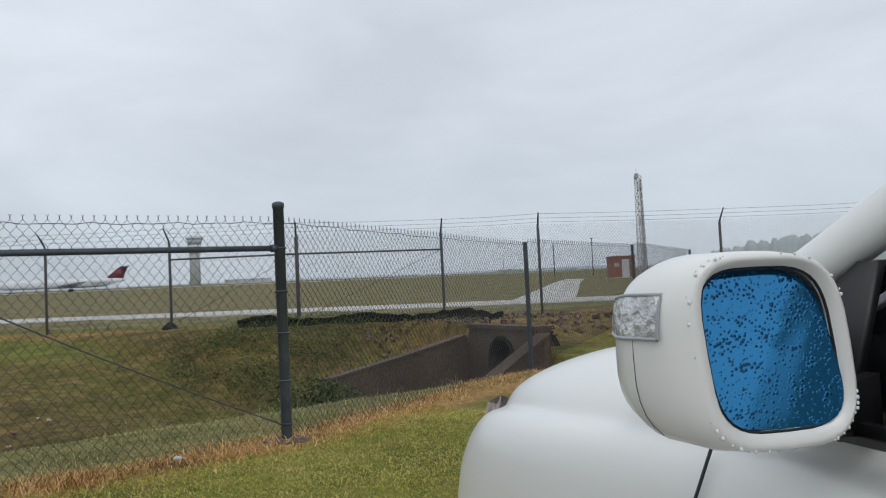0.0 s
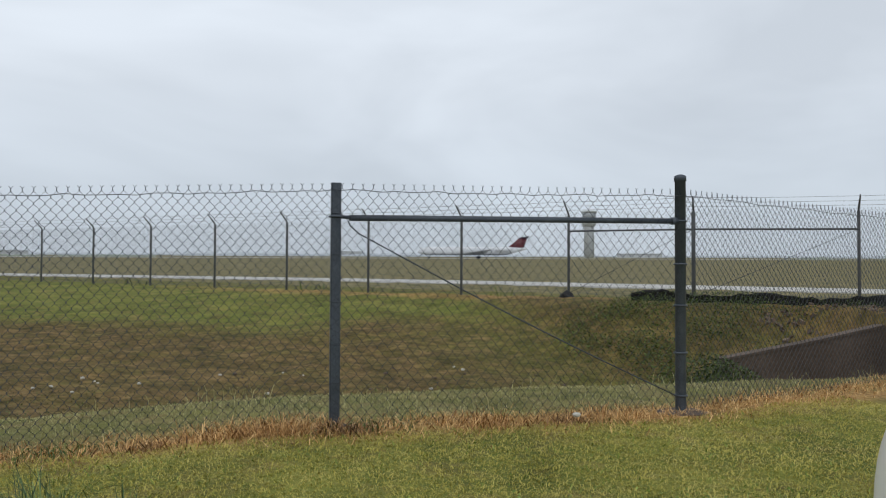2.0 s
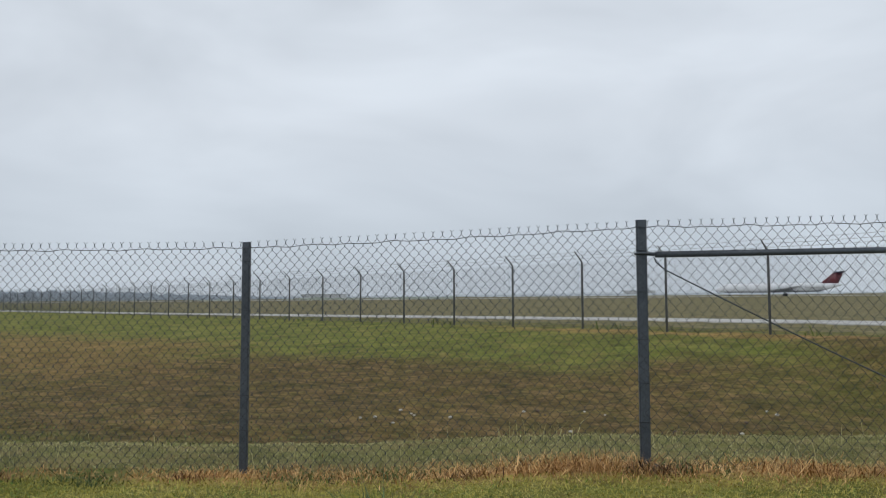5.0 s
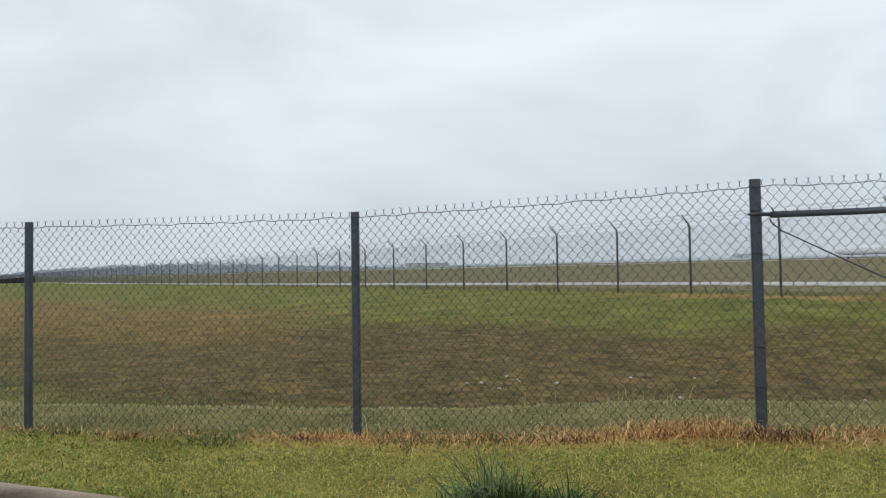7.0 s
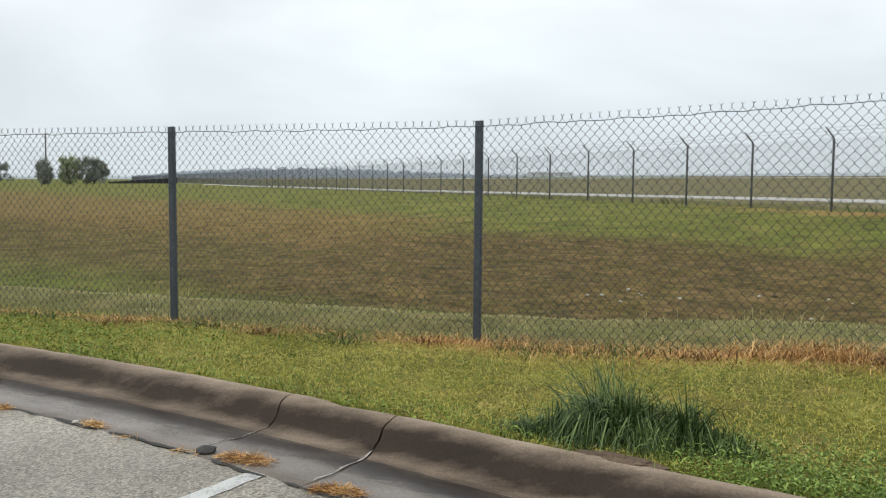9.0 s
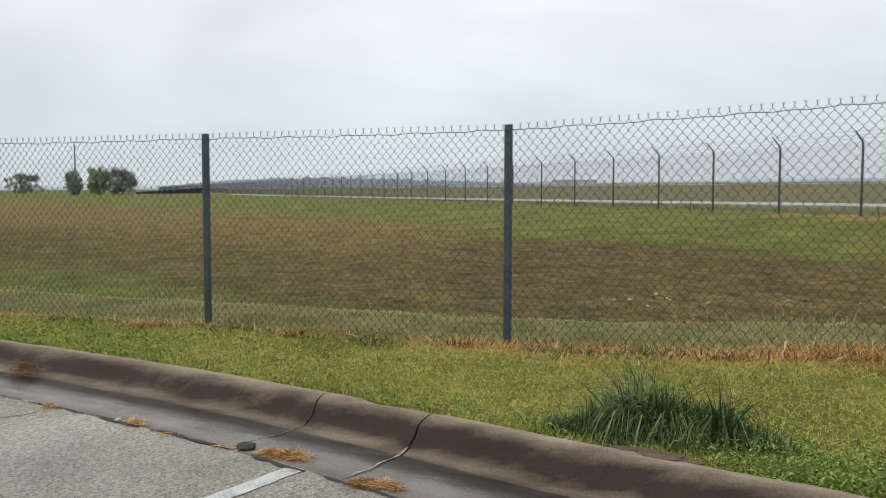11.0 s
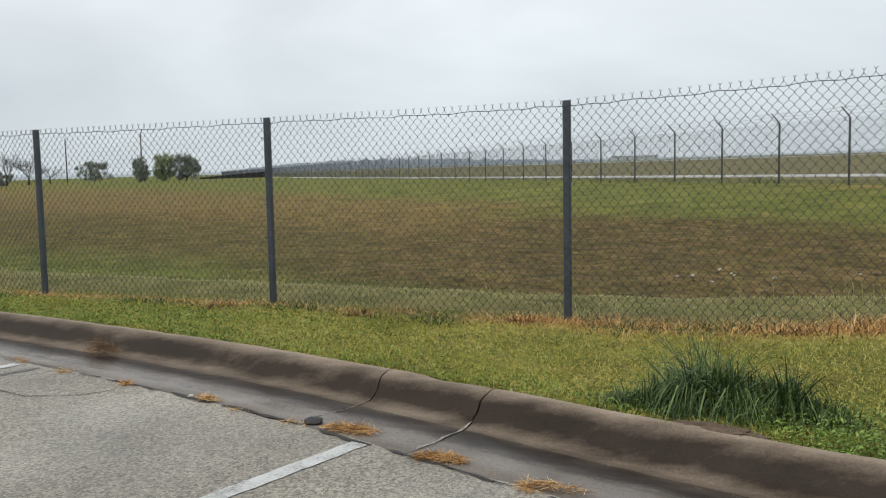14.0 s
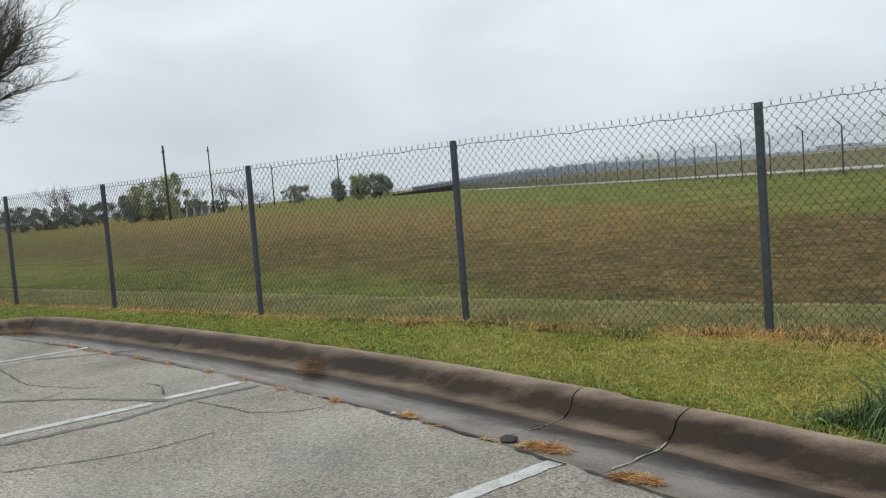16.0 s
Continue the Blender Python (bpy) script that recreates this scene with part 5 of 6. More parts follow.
for _az, _d, _h, _s in ((-60.6, 138, 3.6, 21), (-61.9, 138, 3.9, 22), (-63.4, 140, 3.4, 23), (-65.0, 140, 4.0, 24), (-66.6, 138, 3.7, 25), (-68.2, 140, 4.2, 26), (-55.3, 150, 3.0, 27), (-53.8, 152, 2.6, 28), (-57.6, 128, 3.4, 29)):
    tree_at(_az, _d, _h, 7.0, "dark bushy tree in the hedgerow", seed=_s, leafy=0.9, stem=0.1, group="hedgerow trees")
# this wood's mist is only its pale base colour
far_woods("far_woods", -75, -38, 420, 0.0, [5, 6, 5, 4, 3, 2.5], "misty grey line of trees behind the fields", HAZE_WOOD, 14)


def make_utility_pole(az, d, h, lean, thin):
    x, y = polar(az, d)
    s = thing("utility_pole", "dark wooden utility pole with a short crossarm", "utility pole", "utility poles", at=Matrix.Translation((x, y, height(x, y))) @ Matrix.Rotation(radians(lean), 4, "Y"))
    part("pole", tube([(0, 0, -0.5), (0, 0, h)], [0.17 * thin, 0.12 * thin], 10), BARK, s)
    part("crossarm", block(-0.32, 0.32, -0.05, 0.05, h - 0.9, h - 0.8, 0.01), BARK, s)
    for k in (-0.26, 0.26):
        part("insulator", tube([(k, 0, h - 0.78), (k, 0, h - 0.6)], [0.05, 0.04], 8), FAR_STEEL, s)


for _az, _d, _h, _l, _t in ((-56.25, 112, 9.6, -1.5, 1.0), (-53.4, 150, 11.6, -1, 0.8), (-49.4, 185, 8.8, 0, 0.8), (-44.95, 180, 9.6, 0, 0.9)):
    make_utility_pole(_az, _d, _h, _l, _t)


def make_farm_shed(az, d, w):
    x, y = polar(az, d)
    s = thing("farm_shed", "low pale shed with open bays at the field's edge", "shed", at=Matrix.Translation((x, y, height(x, y))) @ Matrix.Rotation(radians(-az), 4, "Z"))
    part("back_wall", block(-w / 2, w / 2, 1.4, 1.5, -0.2, 1.3, 0.01), WHITE_METAL, s)
    part("roof", block(-w / 2 - 0.2, w / 2 + 0.2, -1.6, 1.7, 1.3, 1.42, 0.02), PLANE_GREY, s)
    for k in range(5):
        part("post", block(-w / 2 + k * w / 4 - 0.12, -w / 2 + k * w / 4 + 0.12, -1.5, -1.35, -0.2, 1.3, 0.01), WHITE_METAL, s)


make_farm_shed(-54.7, 132, 4.4)


def make_bare_tree():
    """The leafless tree whose crown hangs over the car park's far corner."""
    rng = random.Random(42)
    x, y = -20.4, 7.75
    t = thing("bare_tree", "leafless grey tree with a dense crown of fine twigs", "tree", at=Matrix.Translation((x, y, height(x, y))))
    part("trunk", tube([(0, 0, -0.3), (0.03, 0.0, 1.5), (0.0, 0.04, 3.9)], [0.22, 0.18, 0.14], 10), BARK, t)
    out = []
    for k in range(22):
        a = 2 * math.pi * k / 22 + rng.uniform(-0.2, 0.2)
        branches(rng, (0, 0, rng.uniform(3.3, 3.9)), (math.cos(a), math.sin(a), rng.uniform(0.5, 1.7)), rng.uniform(1.35, 1.6), 0.032, 4, out, 0.48, 0.14, (5, 5, 6))
    tagged(part("crown", join(*out), BARK, t), "fine grey twigs", kind="stuff")


make_bare_tree()


def make_field_silt_fence():
    """A low black cloth barrier running over the rise beside the airfield fence."""
    vs, fs = [], []
    n = 60
    for i in range(n + 1):
        f = i / n
        x, y = polar(-41.4 + 4.2 * f, 150)
        z = height(x, y)
        h = 0.25 + 0.75 * f + 0.06 * math.sin(i * 1.3)
        for dx, zz in ((0.0, -0.2), (0.0, h), (0.08, h), (0.08, -0.2)):
            vs.append((x, y + dx, z + zz))
    for i in range(n):
        for k in range(3):
            fs.append((4 * i + k, 4 * i + 4 + k, 4 * i + 5 + k, 4 * i + 1 + k))
    tagged(new("silt_fence", mesh_of("silt_fence", vs, fs, BLACK_CLOTH)), "low black cloth silt fence across the field", "silt fence")


make_field_silt_fence()


# ---------------------------------------------------------------- white car beside the camera
CAR_PAINT = plain("white_car_paint", (0.82, 0.82, 0.79), 0.3, 0.0, 0.5, 0.35)
CAR_GLASS = plain("dark_wet_window_glass", (0.010, 0.012, 0.014), 0.12, 0.0, 0.25)
BLACK_TRIM = plain("black_plastic_trim", (0.012, 0.012, 0.013), 0.45)
CHROME = plain("bright_metal", (0.7, 0.71, 0.72), 0.2, 1.0)
LAMP_CLEAR = material("clear_ribbed_lens", [(0.30, 0.30, 0.30), (0.62, 0.62, 0.62), (0.85, 0.85, 0.85)], rough=0.15, metal=0.4, scale=38, fine=90, bump=0.6, bump_d=0.01)
LAMP_SMOKED = material("smoked_lamp_lens", [(0.12, 0.09, 0.08), (0.28, 0.23, 0.20), (0.5, 0.44, 0.40)], rough=0.15, metal=0.2, scale=20, fine=60, bump=0.2)
WATER = plain("water_drop", (0.75, 0.78, 0.80), 0.05, 0.0, 0.6)


def mirror_glass_material():
    """Blue-tinted mirror silver, rippled by rain drops."""
    m = plain("blue_mirror_silver", (0.03, 0.20, 0.43), 0.05, 0.72)
    t = m.node_tree
    p = t.nodes["Principled BSDF"]
    co, v, r, b = t.nodes.new("ShaderNodeTexCoord"), t.nodes.new("ShaderNodeTexVoronoi"), t.nodes.new("ShaderNodeValToRGB"), t.nodes.new("ShaderNodeBump")
    v.inputs["Scale"].default_value = 240
    n = t.nodes.new("ShaderNodeTexNoise")
    n.inputs["Scale"].default_value = 60
    t.links.new(co.outputs["Object"], n.inputs["Vector"])
    t.links.new(co.outputs["Object"], v.inputs["Vector"])
    a = t.nodes.new("ShaderNodeMath")
    a.operation = "MULTIPLY_ADD"
    a.inputs[1].default_value, a.inputs[2].default_value = 0.9, -0.45
    t.links.new(n.outputs["Fac"], a.inputs[0])
    s = t.nodes.new("ShaderNodeMath")
    t.links.new(v.outputs["Distance"], s.inputs[0])
    t.links.new(a.outputs[0], s.inputs[1])
    t.links.new(s.outputs[0], r.inputs[0])
    r.color_ramp.elements[0].position, r.color_ramp.elements[0].color = 0.10, (1, 1, 1, 1)
    r.color_ramp.elements[1].position, r.color_ramp.elements[1].color = 0.40, (0, 0, 0, 1)
    t.links.new(r.outputs[0], b.inputs["Height"])
    # drops get a darker base colour in place of their refraction
    x = t.nodes.new("ShaderNodeMix")
    x.data_type = "RGBA"
    x.inputs["A"].default_value, x.inputs["B"].default_value = (0.038, 0.25, 0.52, 1), (0.012, 0.075, 0.18, 1)
    t.links.new(r.outputs[0], x.inputs["Factor"])
    t.links.new(x.outputs["Result"], p.inputs["Base Color"])
    b.inputs["Strength"].default_value, b.inputs["Distance"].default_value = 0.35, 0.0008
    t.links.new(b.outputs[0], p.inputs["Normal"])
    return m


MIRROR = mirror_glass_material()
HEADING = radians(-27)
CAR_AT = Matrix.Translation((-0.056, 0.778, -0.19)) @ Matrix.Rotation(HEADING, 4, "Z")
CENTRE = 1.10


def body_section(f, side, pts):
    """Left half outline (inset, height) mirrored about the car's centre line."""
    left = [(side + a, f, z) for a, z in pts]
    right = [(2 * CENTRE - x, y, z) for x, y, z in reversed(left)]
    return left + right


def superring(cx, cz, f, a, b, n=36, e=3.2, skew=0.0):
    out = []
    for k in range(n):
        t = 2 * math.pi * k / n
        c, s = math.cos(t), math.sin(t)
        x = a * math.copysign(abs(c) ** (2 / e), c)
        z = b * math.copysign(abs(s) ** (2 / e), s)
        out.append((cx + x + skew * z, f, cz + z))
    return out


def make_car():
    car = thing("car", "white sport utility car wet with rain", "car", at=CAR_AT)
    shell = []
    low = [(0.25, 0.24), (0.05, 0.28), (0.015, 0.42)]
    for f, side, top in (
        (-3.0, 0.30, [(0.02, 0.8), (0.05, 1.0), (0.12, 1.12), (0.3, 1.14), (0.5, 1.14)]),
        (-2.85, 0.20, [(0.0, 0.8), (0.01, 1.0), (0.05, 1.2), (0.2, 1.22), (0.5, 1.22)]),
        (-2.0, 0.13, [(0.0, 0.8), (0.0, 1.0), (0.03, 1.21), (0.16, 1.22), (0.5, 1.22)]),
        (-0.8, 0.13, [(0.0, 0.8), (0.0, 1.0), (0.03, 1.20), (0.16, 1.21), (0.5, 1.21)]),
        (0.30, 0.125, [(0.0, 0.80), (0.0, 1.00), (0.03, 1.19), (0.11, 1.25), (0.4, 1.30)]),
        (0.55, 0.115, [(0.0, 0.80), (0.0, 1.00), (0.035, 1.17), (0.13, 1.235), (0.4, 1.29)]),
        (0.85, 0.095, [(0.0, 0.80), (0.0, 1.00), (0.05, 1.15), (0.17, 1.225), (0.42, 1.28)]),
        (1.15, 0.085, [(0.0, 0.80), (0.005, 0.99), (0.075, 1.13), (0.21, 1.205), (0.45, 1.255)]),
        (1.42, 0.085, [(0.0, 0.80), (0.02, 0.98), (0.11, 1.10), (0.25, 1.17), (0.5, 1.22)]),
        (1.62, 0.13, [(0.0, 0.80), (0.05, 0.95), (0.14, 1.06), (0.28, 1.12), (0.5, 1.17)]),
        (1.78, 0.25, [(0.0, 0.80), (0.05, 0.91), (0.13, 1.00), (0.27, 1.05), (0.45, 1.09)]),
        (1.90, 0.42, [(0.0, 0.78), (0.04, 0.86), (0.10, 0.92), (0.2, 0.96), (0.35, 0.98)]),
        (1.96, 0.60, [(0.0, 0.76), (0.02, 0.80), (0.05, 0.83), (0.1, 0.85), (0.2, 0.86)]),
    ):
        (a0, z0), (a1, z1), (a2, z2), (a3, z3), (a4, z4) = top
        step = 0.028 if f >= 0.3 else 0.0
        top = [(a0, z0), (a1, z1), (a1 + (a2 - a1) * 0.7, z1 + (z2 - z1) * 0.8 - step * 0.3), (a2 + step, z2 - step), (a2 + 1.5 * step, z2 - 0.7 * step), (a2 + 2.1 * step + 0.004, z2 + step * 0.9 + 0.002), (a3 + step, z3 + 0.3 * step), (a4, z4)]
        shell.append(body_section(f, side, low + top + [(CENTRE - side - 0.02, top[-1][1] + 0.02)]))
    body = part("body", loft(shell), CAR_PAINT, car)
    sub = body.modifiers.new("round", "SUBSURF")
    sub.levels = sub.render_levels = 2
    # greenhouse
    def hoop(f, side, z0, z1, inset):
        return body_section(f, side, [(0.03, z0), (inset * 0.5, (z0 + z1) / 2), (inset, z1 - 0.08), (inset + 0.10, z1), (0.55, z1 + 0.03)])
    glass = [hoop(-2.82, 0.20, 1.18, 1.35, 0.09), hoop(-2.45, 0.17, 1.2, 1.72, 0.20), hoop(-1.2, 0.16, 1.2, 1.79, 0.22), hoop(-0.45, 0.16, 1.2, 1.76, 0.22), hoop(0.02, 0.17, 1.2, 1.52, 0.14), hoop(0.5, 0.20, 1.2, 1.255, 0.08)]
    part("window_band", loft(glass), CAR_GLASS, car, "dark window glass speckled with rain")
    roof = [[(x, f, z + 0.012) for x, f, z in h[2:8]] for h in (hoop(-2.5, 0.165, 1.2, 1.72, 0.195), hoop(-1.2, 0.155, 1.2, 1.79, 0.215), hoop(-0.42, 0.155, 1.2, 1.76, 0.215))]
    part("roof", loft(roof, False), CAR_PAINT, car)
    for m in (1, -1):
        sx = (lambda s: s) if m == 1 else (lambda s: 2 * CENTRE - s)
        line = [(0.16, 0.62, 1.20), (0.19, 0.40, 1.295), (0.235, 0.20, 1.405), (0.275, 0.02, 1.515), (0.34, -0.22, 1.655), (0.375, -0.46, 1.74), (0.38, -1.2, 1.775), (0.37, -2.4, 1.71)]
        secs = []
        for k, (s, f, z) in enumerate(line):
            w = 0.05 if k < 5 else 0.035
            secs.append([(sx(s - 0.015), f, z - w), (sx(s - 0.025), f, z), (sx(s + 0.01), f + 0.01, z + w * 0.8), (sx(s + 0.06), f + 0.03, z + w * 0.7), (sx(s + 0.05), f, z - w * 0.6)])
        p = part("windscreen_pillar", loft(secs), CAR_PAINT, car)
        q = p.modifiers.new("round", "SUBSURF")
        q.levels = q.render_levels = 2
        part("window_seal", tube([(sx(s + 0.004), f - 0.02, z - 0.065) for s, f, z in line[2:]], 0.012, 6), BLACK_TRIM, car)
        part("belt_trim", tube([(sx(0.165), 0.22, 1.215), (sx(0.148), -0.8, 1.205), (sx(0.15), -2.6, 1.215)], 0.014, 6), BLACK_TRIM, car)
        part("door_gap", tube([(sx(0.122), 0.50, 0.35), (sx(0.116), 0.44, 0.7), (sx(0.114), 0.385, 0.95), (sx(0.124), 0.355, 1.07), (sx(0.148), 0.335, 1.155)], 0.0026, 5), BLACK_TRIM, car)
        part("door_gap", tube([(sx(0.128), -0.88, 0.35), (sx(0.112), -0.88, 0.8), (sx(0.13), -0.86, 1.2)], 0.005, 5), BLACK_TRIM, car)
        part("door_handle", tube([(sx(0.10), -0.55, 1.02), (sx(0.075), -0.60, 1.025), (sx(0.075), -0.74, 1.025), (sx(0.10), -0.79, 1.02)], 0.014, 8), CAR_PAINT, car)
        part("middle_pillar", join(tube([(sx(0.15), -0.86, 1.2), (sx(0.28), -0.95, 1.55), (sx(0.365), -1.0, 1.74)], 0.03, 8)), BLACK_TRIM, car)
        part("headlamp", loft([[(sx(0.252 + a), 1.60 + b, z + 0.05) for a, b, z in ((0.0, 0.0, 0.86), (-0.045, -0.05, 0.93), (-0.01, -0.02, 1.015), (0.06, 0.06, 1.02), (0.06, 0.08, 0.87))], [(sx(0.46 + a), 1.87 + b, z + 0.04) for a, b, z in ((0.0, 0.0, 0.82), (-0.045, 0.03, 0.88), (-0.01, 0.03, 0.925), (0.06, 0.04, 0.93), (0.06, 0.06, 0.83))]]), LAMP_SMOKED, car, "dark amber-edged headlamp")
        for f in (1.02, -1.75):
            wheel = part("wheel", join(tube([(sx(0.16), f, 0.36), (sx(0.19), f, 0.36), (sx(0.36), f, 0.36), (sx(0.39), f, 0.36)], [0.33, 0.36, 0.36, 0.33], 28)), RUBBER, car)
            part("rim", tube([(sx(0.15), f, 0.36), (sx(0.17), f, 0.36)], [0.22, 0.24], 20), CHROME, wheel)
            arch = [(sx(0.118), f + 0.42 * math.cos(a), 0.36 + 0.42 * math.sin(a)) for a in np.linspace(-0.25, math.pi + 0.25, 20)]
            part("wheel_arch", tube(arch, 0.03, 6), BLACK_TRIM, car)
    part("grille", block(CENTRE - 0.42, CENTRE + 0.42, 1.82, 1.90, 0.55, 0.78, 0.02), BLACK_TRIM, car)
    part("bumper_insert", block(CENTRE - 0.6, CENTRE + 0.6, 1.78, 1.86, 0.30, 0.42, 0.02), BLACK_TRIM, car)
    # door mirror
    mirror = part("door_mirror", loft([superring(*c) for c in (
        (0.003, 1.319, 0.004, 0.070, 0.077, 36, 3.8, -0.13), (0.0005, 1.319, -0.014, 0.077, 0.085, 36, 3.8, -0.13), (-0.003, 1.318, -0.012, 0.086, 0.092, 36, 3.5, -0.11), (-0.007, 1.318, 0.020, 0.100, 0.096, 36, 3.2, -0.06),
        (-0.006, 1.319, 0.065, 0.110, 0.096, 36, 3.0, 0.0), (-0.003, 1.320, 0.105, 0.104, 0.090, 36, 2.8, 0.02), (0.004, 1.322, 0.140, 0.087, 0.076, 36, 2.6, 0.02), (0.012, 1.324, 0.163, 0.058, 0.050, 36, 2.4, 0.02), (0.016, 1.325, 0.172, 0.02, 0.018, 36, 2.2, 0.0))], True, False), CAR_PAINT, car, "white mirror housing beaded with rain")
    face = superring(0.003, 1.319, 0.0, 0.0705, 0.0775, 36, 3.8, -0.13)
    tilt = [(x, 0.020 - 0.26 * (x - 0.003) + 0.12 * (z - 1.319), z) for x, f, z in face]
    lens = part("mirror_glass", ([(0.003, 0.020, 1.319)] + tilt, [(0, 1 + (k + 1) % 36, 1 + k) for k in range(36)]), MIRROR, mirror, "blue-tinted mirror glass covered in drops")
    part("glass_rim", tube([(x, f + 0.001, z) for x, f, z in superring(0.003, 1.319, 0.0, 0.0715, 0.0785, 36, 3.8, -0.13)] + [superring(0.003, 1.319, 0.001, 0.0715, 0.0785, 36, 3.8, -0.13)[0]], 0.0022, 5, False), BLACK_TRIM, mirror)
    seam = [(x, f, z) for x, f, z in superring(-0.0055, 1.3185, 0.055, 0.1088, 0.0962, 36, 3.05, -0.01)]
    part("housing_seam", tube(seam[17:24], 0.0004, 4), BLACK_TRIM, mirror)
    lamp = []
    for f, cx, half in ((0.016, -0.004, 0.1035), (0.040, -0.005, 0.107), (0.065, -0.006, 0.110), (0.090, -0.0045, 0.107), (0.110, -0.002, 0.1025), (0.126, 0.0, 0.095)):
        lamp.append([(cx - half * (1 - (abs(z - 1.319) / 0.097) ** 3) ** (1 / 3) - 0.0022, f, z) for z in np.linspace(1.334 + 0.1 * max(0, f - 0.09), 1.376 - 0.12 * max(0, f - 0.08), 8)])
    part("turn_signal", loft(lamp, False), LAMP_CLEAR, mirror, "clear ribbed turn-signal lens")
    edge = [lamp[0][0], *lamp[0][1:], *[r[-1] for r in lamp[1:]], *reversed(lamp[-1][:-1]), *[r[0] for r in reversed(lamp[:-1])]]
    part("signal_bezel", tube(edge, 0.0018, 5, False), PLANE_GREY, mirror)
    part("mirror_foot", loft([[(0.06, 0.02, 1.235), (0.06, 0.11, 1.235), (0.06, 0.11, 1.285), (0.06, 0.02, 1.285)], [(0.12, 0.06, 1.215), (0.12, 0.20, 1.215), (0.12, 0.20, 1.265), (0.12, 0.06, 1.265)], [(0.20, 0.08, 1.205), (0.20, 0.28, 1.205), (0.20, 0.28, 1.275), (0.20, 0.08, 1.275)]]), BLACK_TRIM, mirror, "black mirror foot")
    part("corner_panel", loft([[(0.158, 0.10, 1.20), (0.175, 0.34, 1.23), (0.235, 0.14, 1.40), (0.225, 0.10, 1.40)], [(0.175, 0.10, 1.20), (0.19, 0.34, 1.23), (0.25, 0.14, 1.40), (0.24, 0.10, 1.40)]]), BLACK_TRIM, car, "black triangular window corner")
    rng = random.Random(8)
    drop = None
    ringpts = superring(-0.003, 1.318, -0.014, 0.086, 0.092, 90, 3.5, -0.11)
    for k in range(64):
        x, f, z = ringpts[rng.choice(list(range(2, 46)) + list(range(52, 88)) * 2)]
        f += rng.uniform(0.0, 0.006)
        size = rng.uniform(0.0008, 0.0019)
        if drop is None:
            bm = bmesh.new()
            bmesh.ops.create_icosphere(bm, subdivisions=2, radius=1.0)
            drop = bpy.data.meshes.new("rain_drop")
            bm.to_mesh(drop)
            bm.free()
            drop.materials.append(WATER)
            drop.polygons.foreach_set("use_smooth", [True] * len(drop.polygons))
        ob = part("rain_drop", drop, WATER, mirror)
        ob.matrix_basis = Matrix.Translation((x, f, z)) @ Matrix.Diagonal((size, size, size * 1.25, 1))


make_car()


# ---------------------------------------------------------------- grass, straw and weeds
def blades(name, x, y, tall, wide, lean, mat, label, seed, category="grass", sink=0.02):
    """Thin bent blades standing at the given places, as one growth."""
    rng = np.random.default_rng(seed)
    n = len(x)
    z = turf_height(x, y) - sink
    h = tall[0] + (tall[1] - tall[0]) * rng.random(n) ** 1.6
    w = wide * (0.6 + 0.8 * rng.random(n)) / 2
    a = rng.random(n) * 2 * np.pi
    b = rng.random(n) * 2 * np.pi
    l = lean * h * (0.2 + rng.random(n))
    ca, sa = np.cos(a) * w, np.sin(a) * w
    v = np.empty((n, 5, 3))
    v[:, 0] = np.c_[x - ca, y - sa, z]
    v[:, 1] = np.c_[x + ca, y + sa, z]
    mx, my, mz = x + np.cos(b) * l * 0.35, y + np.sin(b) * l * 0.35, z + h * 0.6
    v[:, 2] = np.c_[mx + ca * 0.75, my + sa * 0.75, mz]
    v[:, 3] = np.c_[mx - ca * 0.75, my - sa * 0.75, mz]
    v[:, 4] = np.c_[x + np.cos(b) * l, y + np.sin(b) * l, z + h * np.clip(1 - 0.25 * lean, 0.2, 1)]
    i = np.arange(n)[:, None] * 5
    f = np.concatenate([i + [0, 1, 2], i + [0, 2, 3], i + [3, 2, 4]])
    me = bpy.data.meshes.new(name)
    me.vertices.add(n * 5)
    me.vertices.foreach_set("co", v.ravel())
    me.loops.add(len(f) * 3)
    me.loops.foreach_set("vertex_index", f.ravel())
    me.polygons.add(len(f))
    me.polygons.foreach_set("loop_start", np.arange(len(f)) * 3)
    me.materials.append(mat)
    me.update(calc_edges=True)
    return tagged(new(name, me), label, category, kind="stuff")


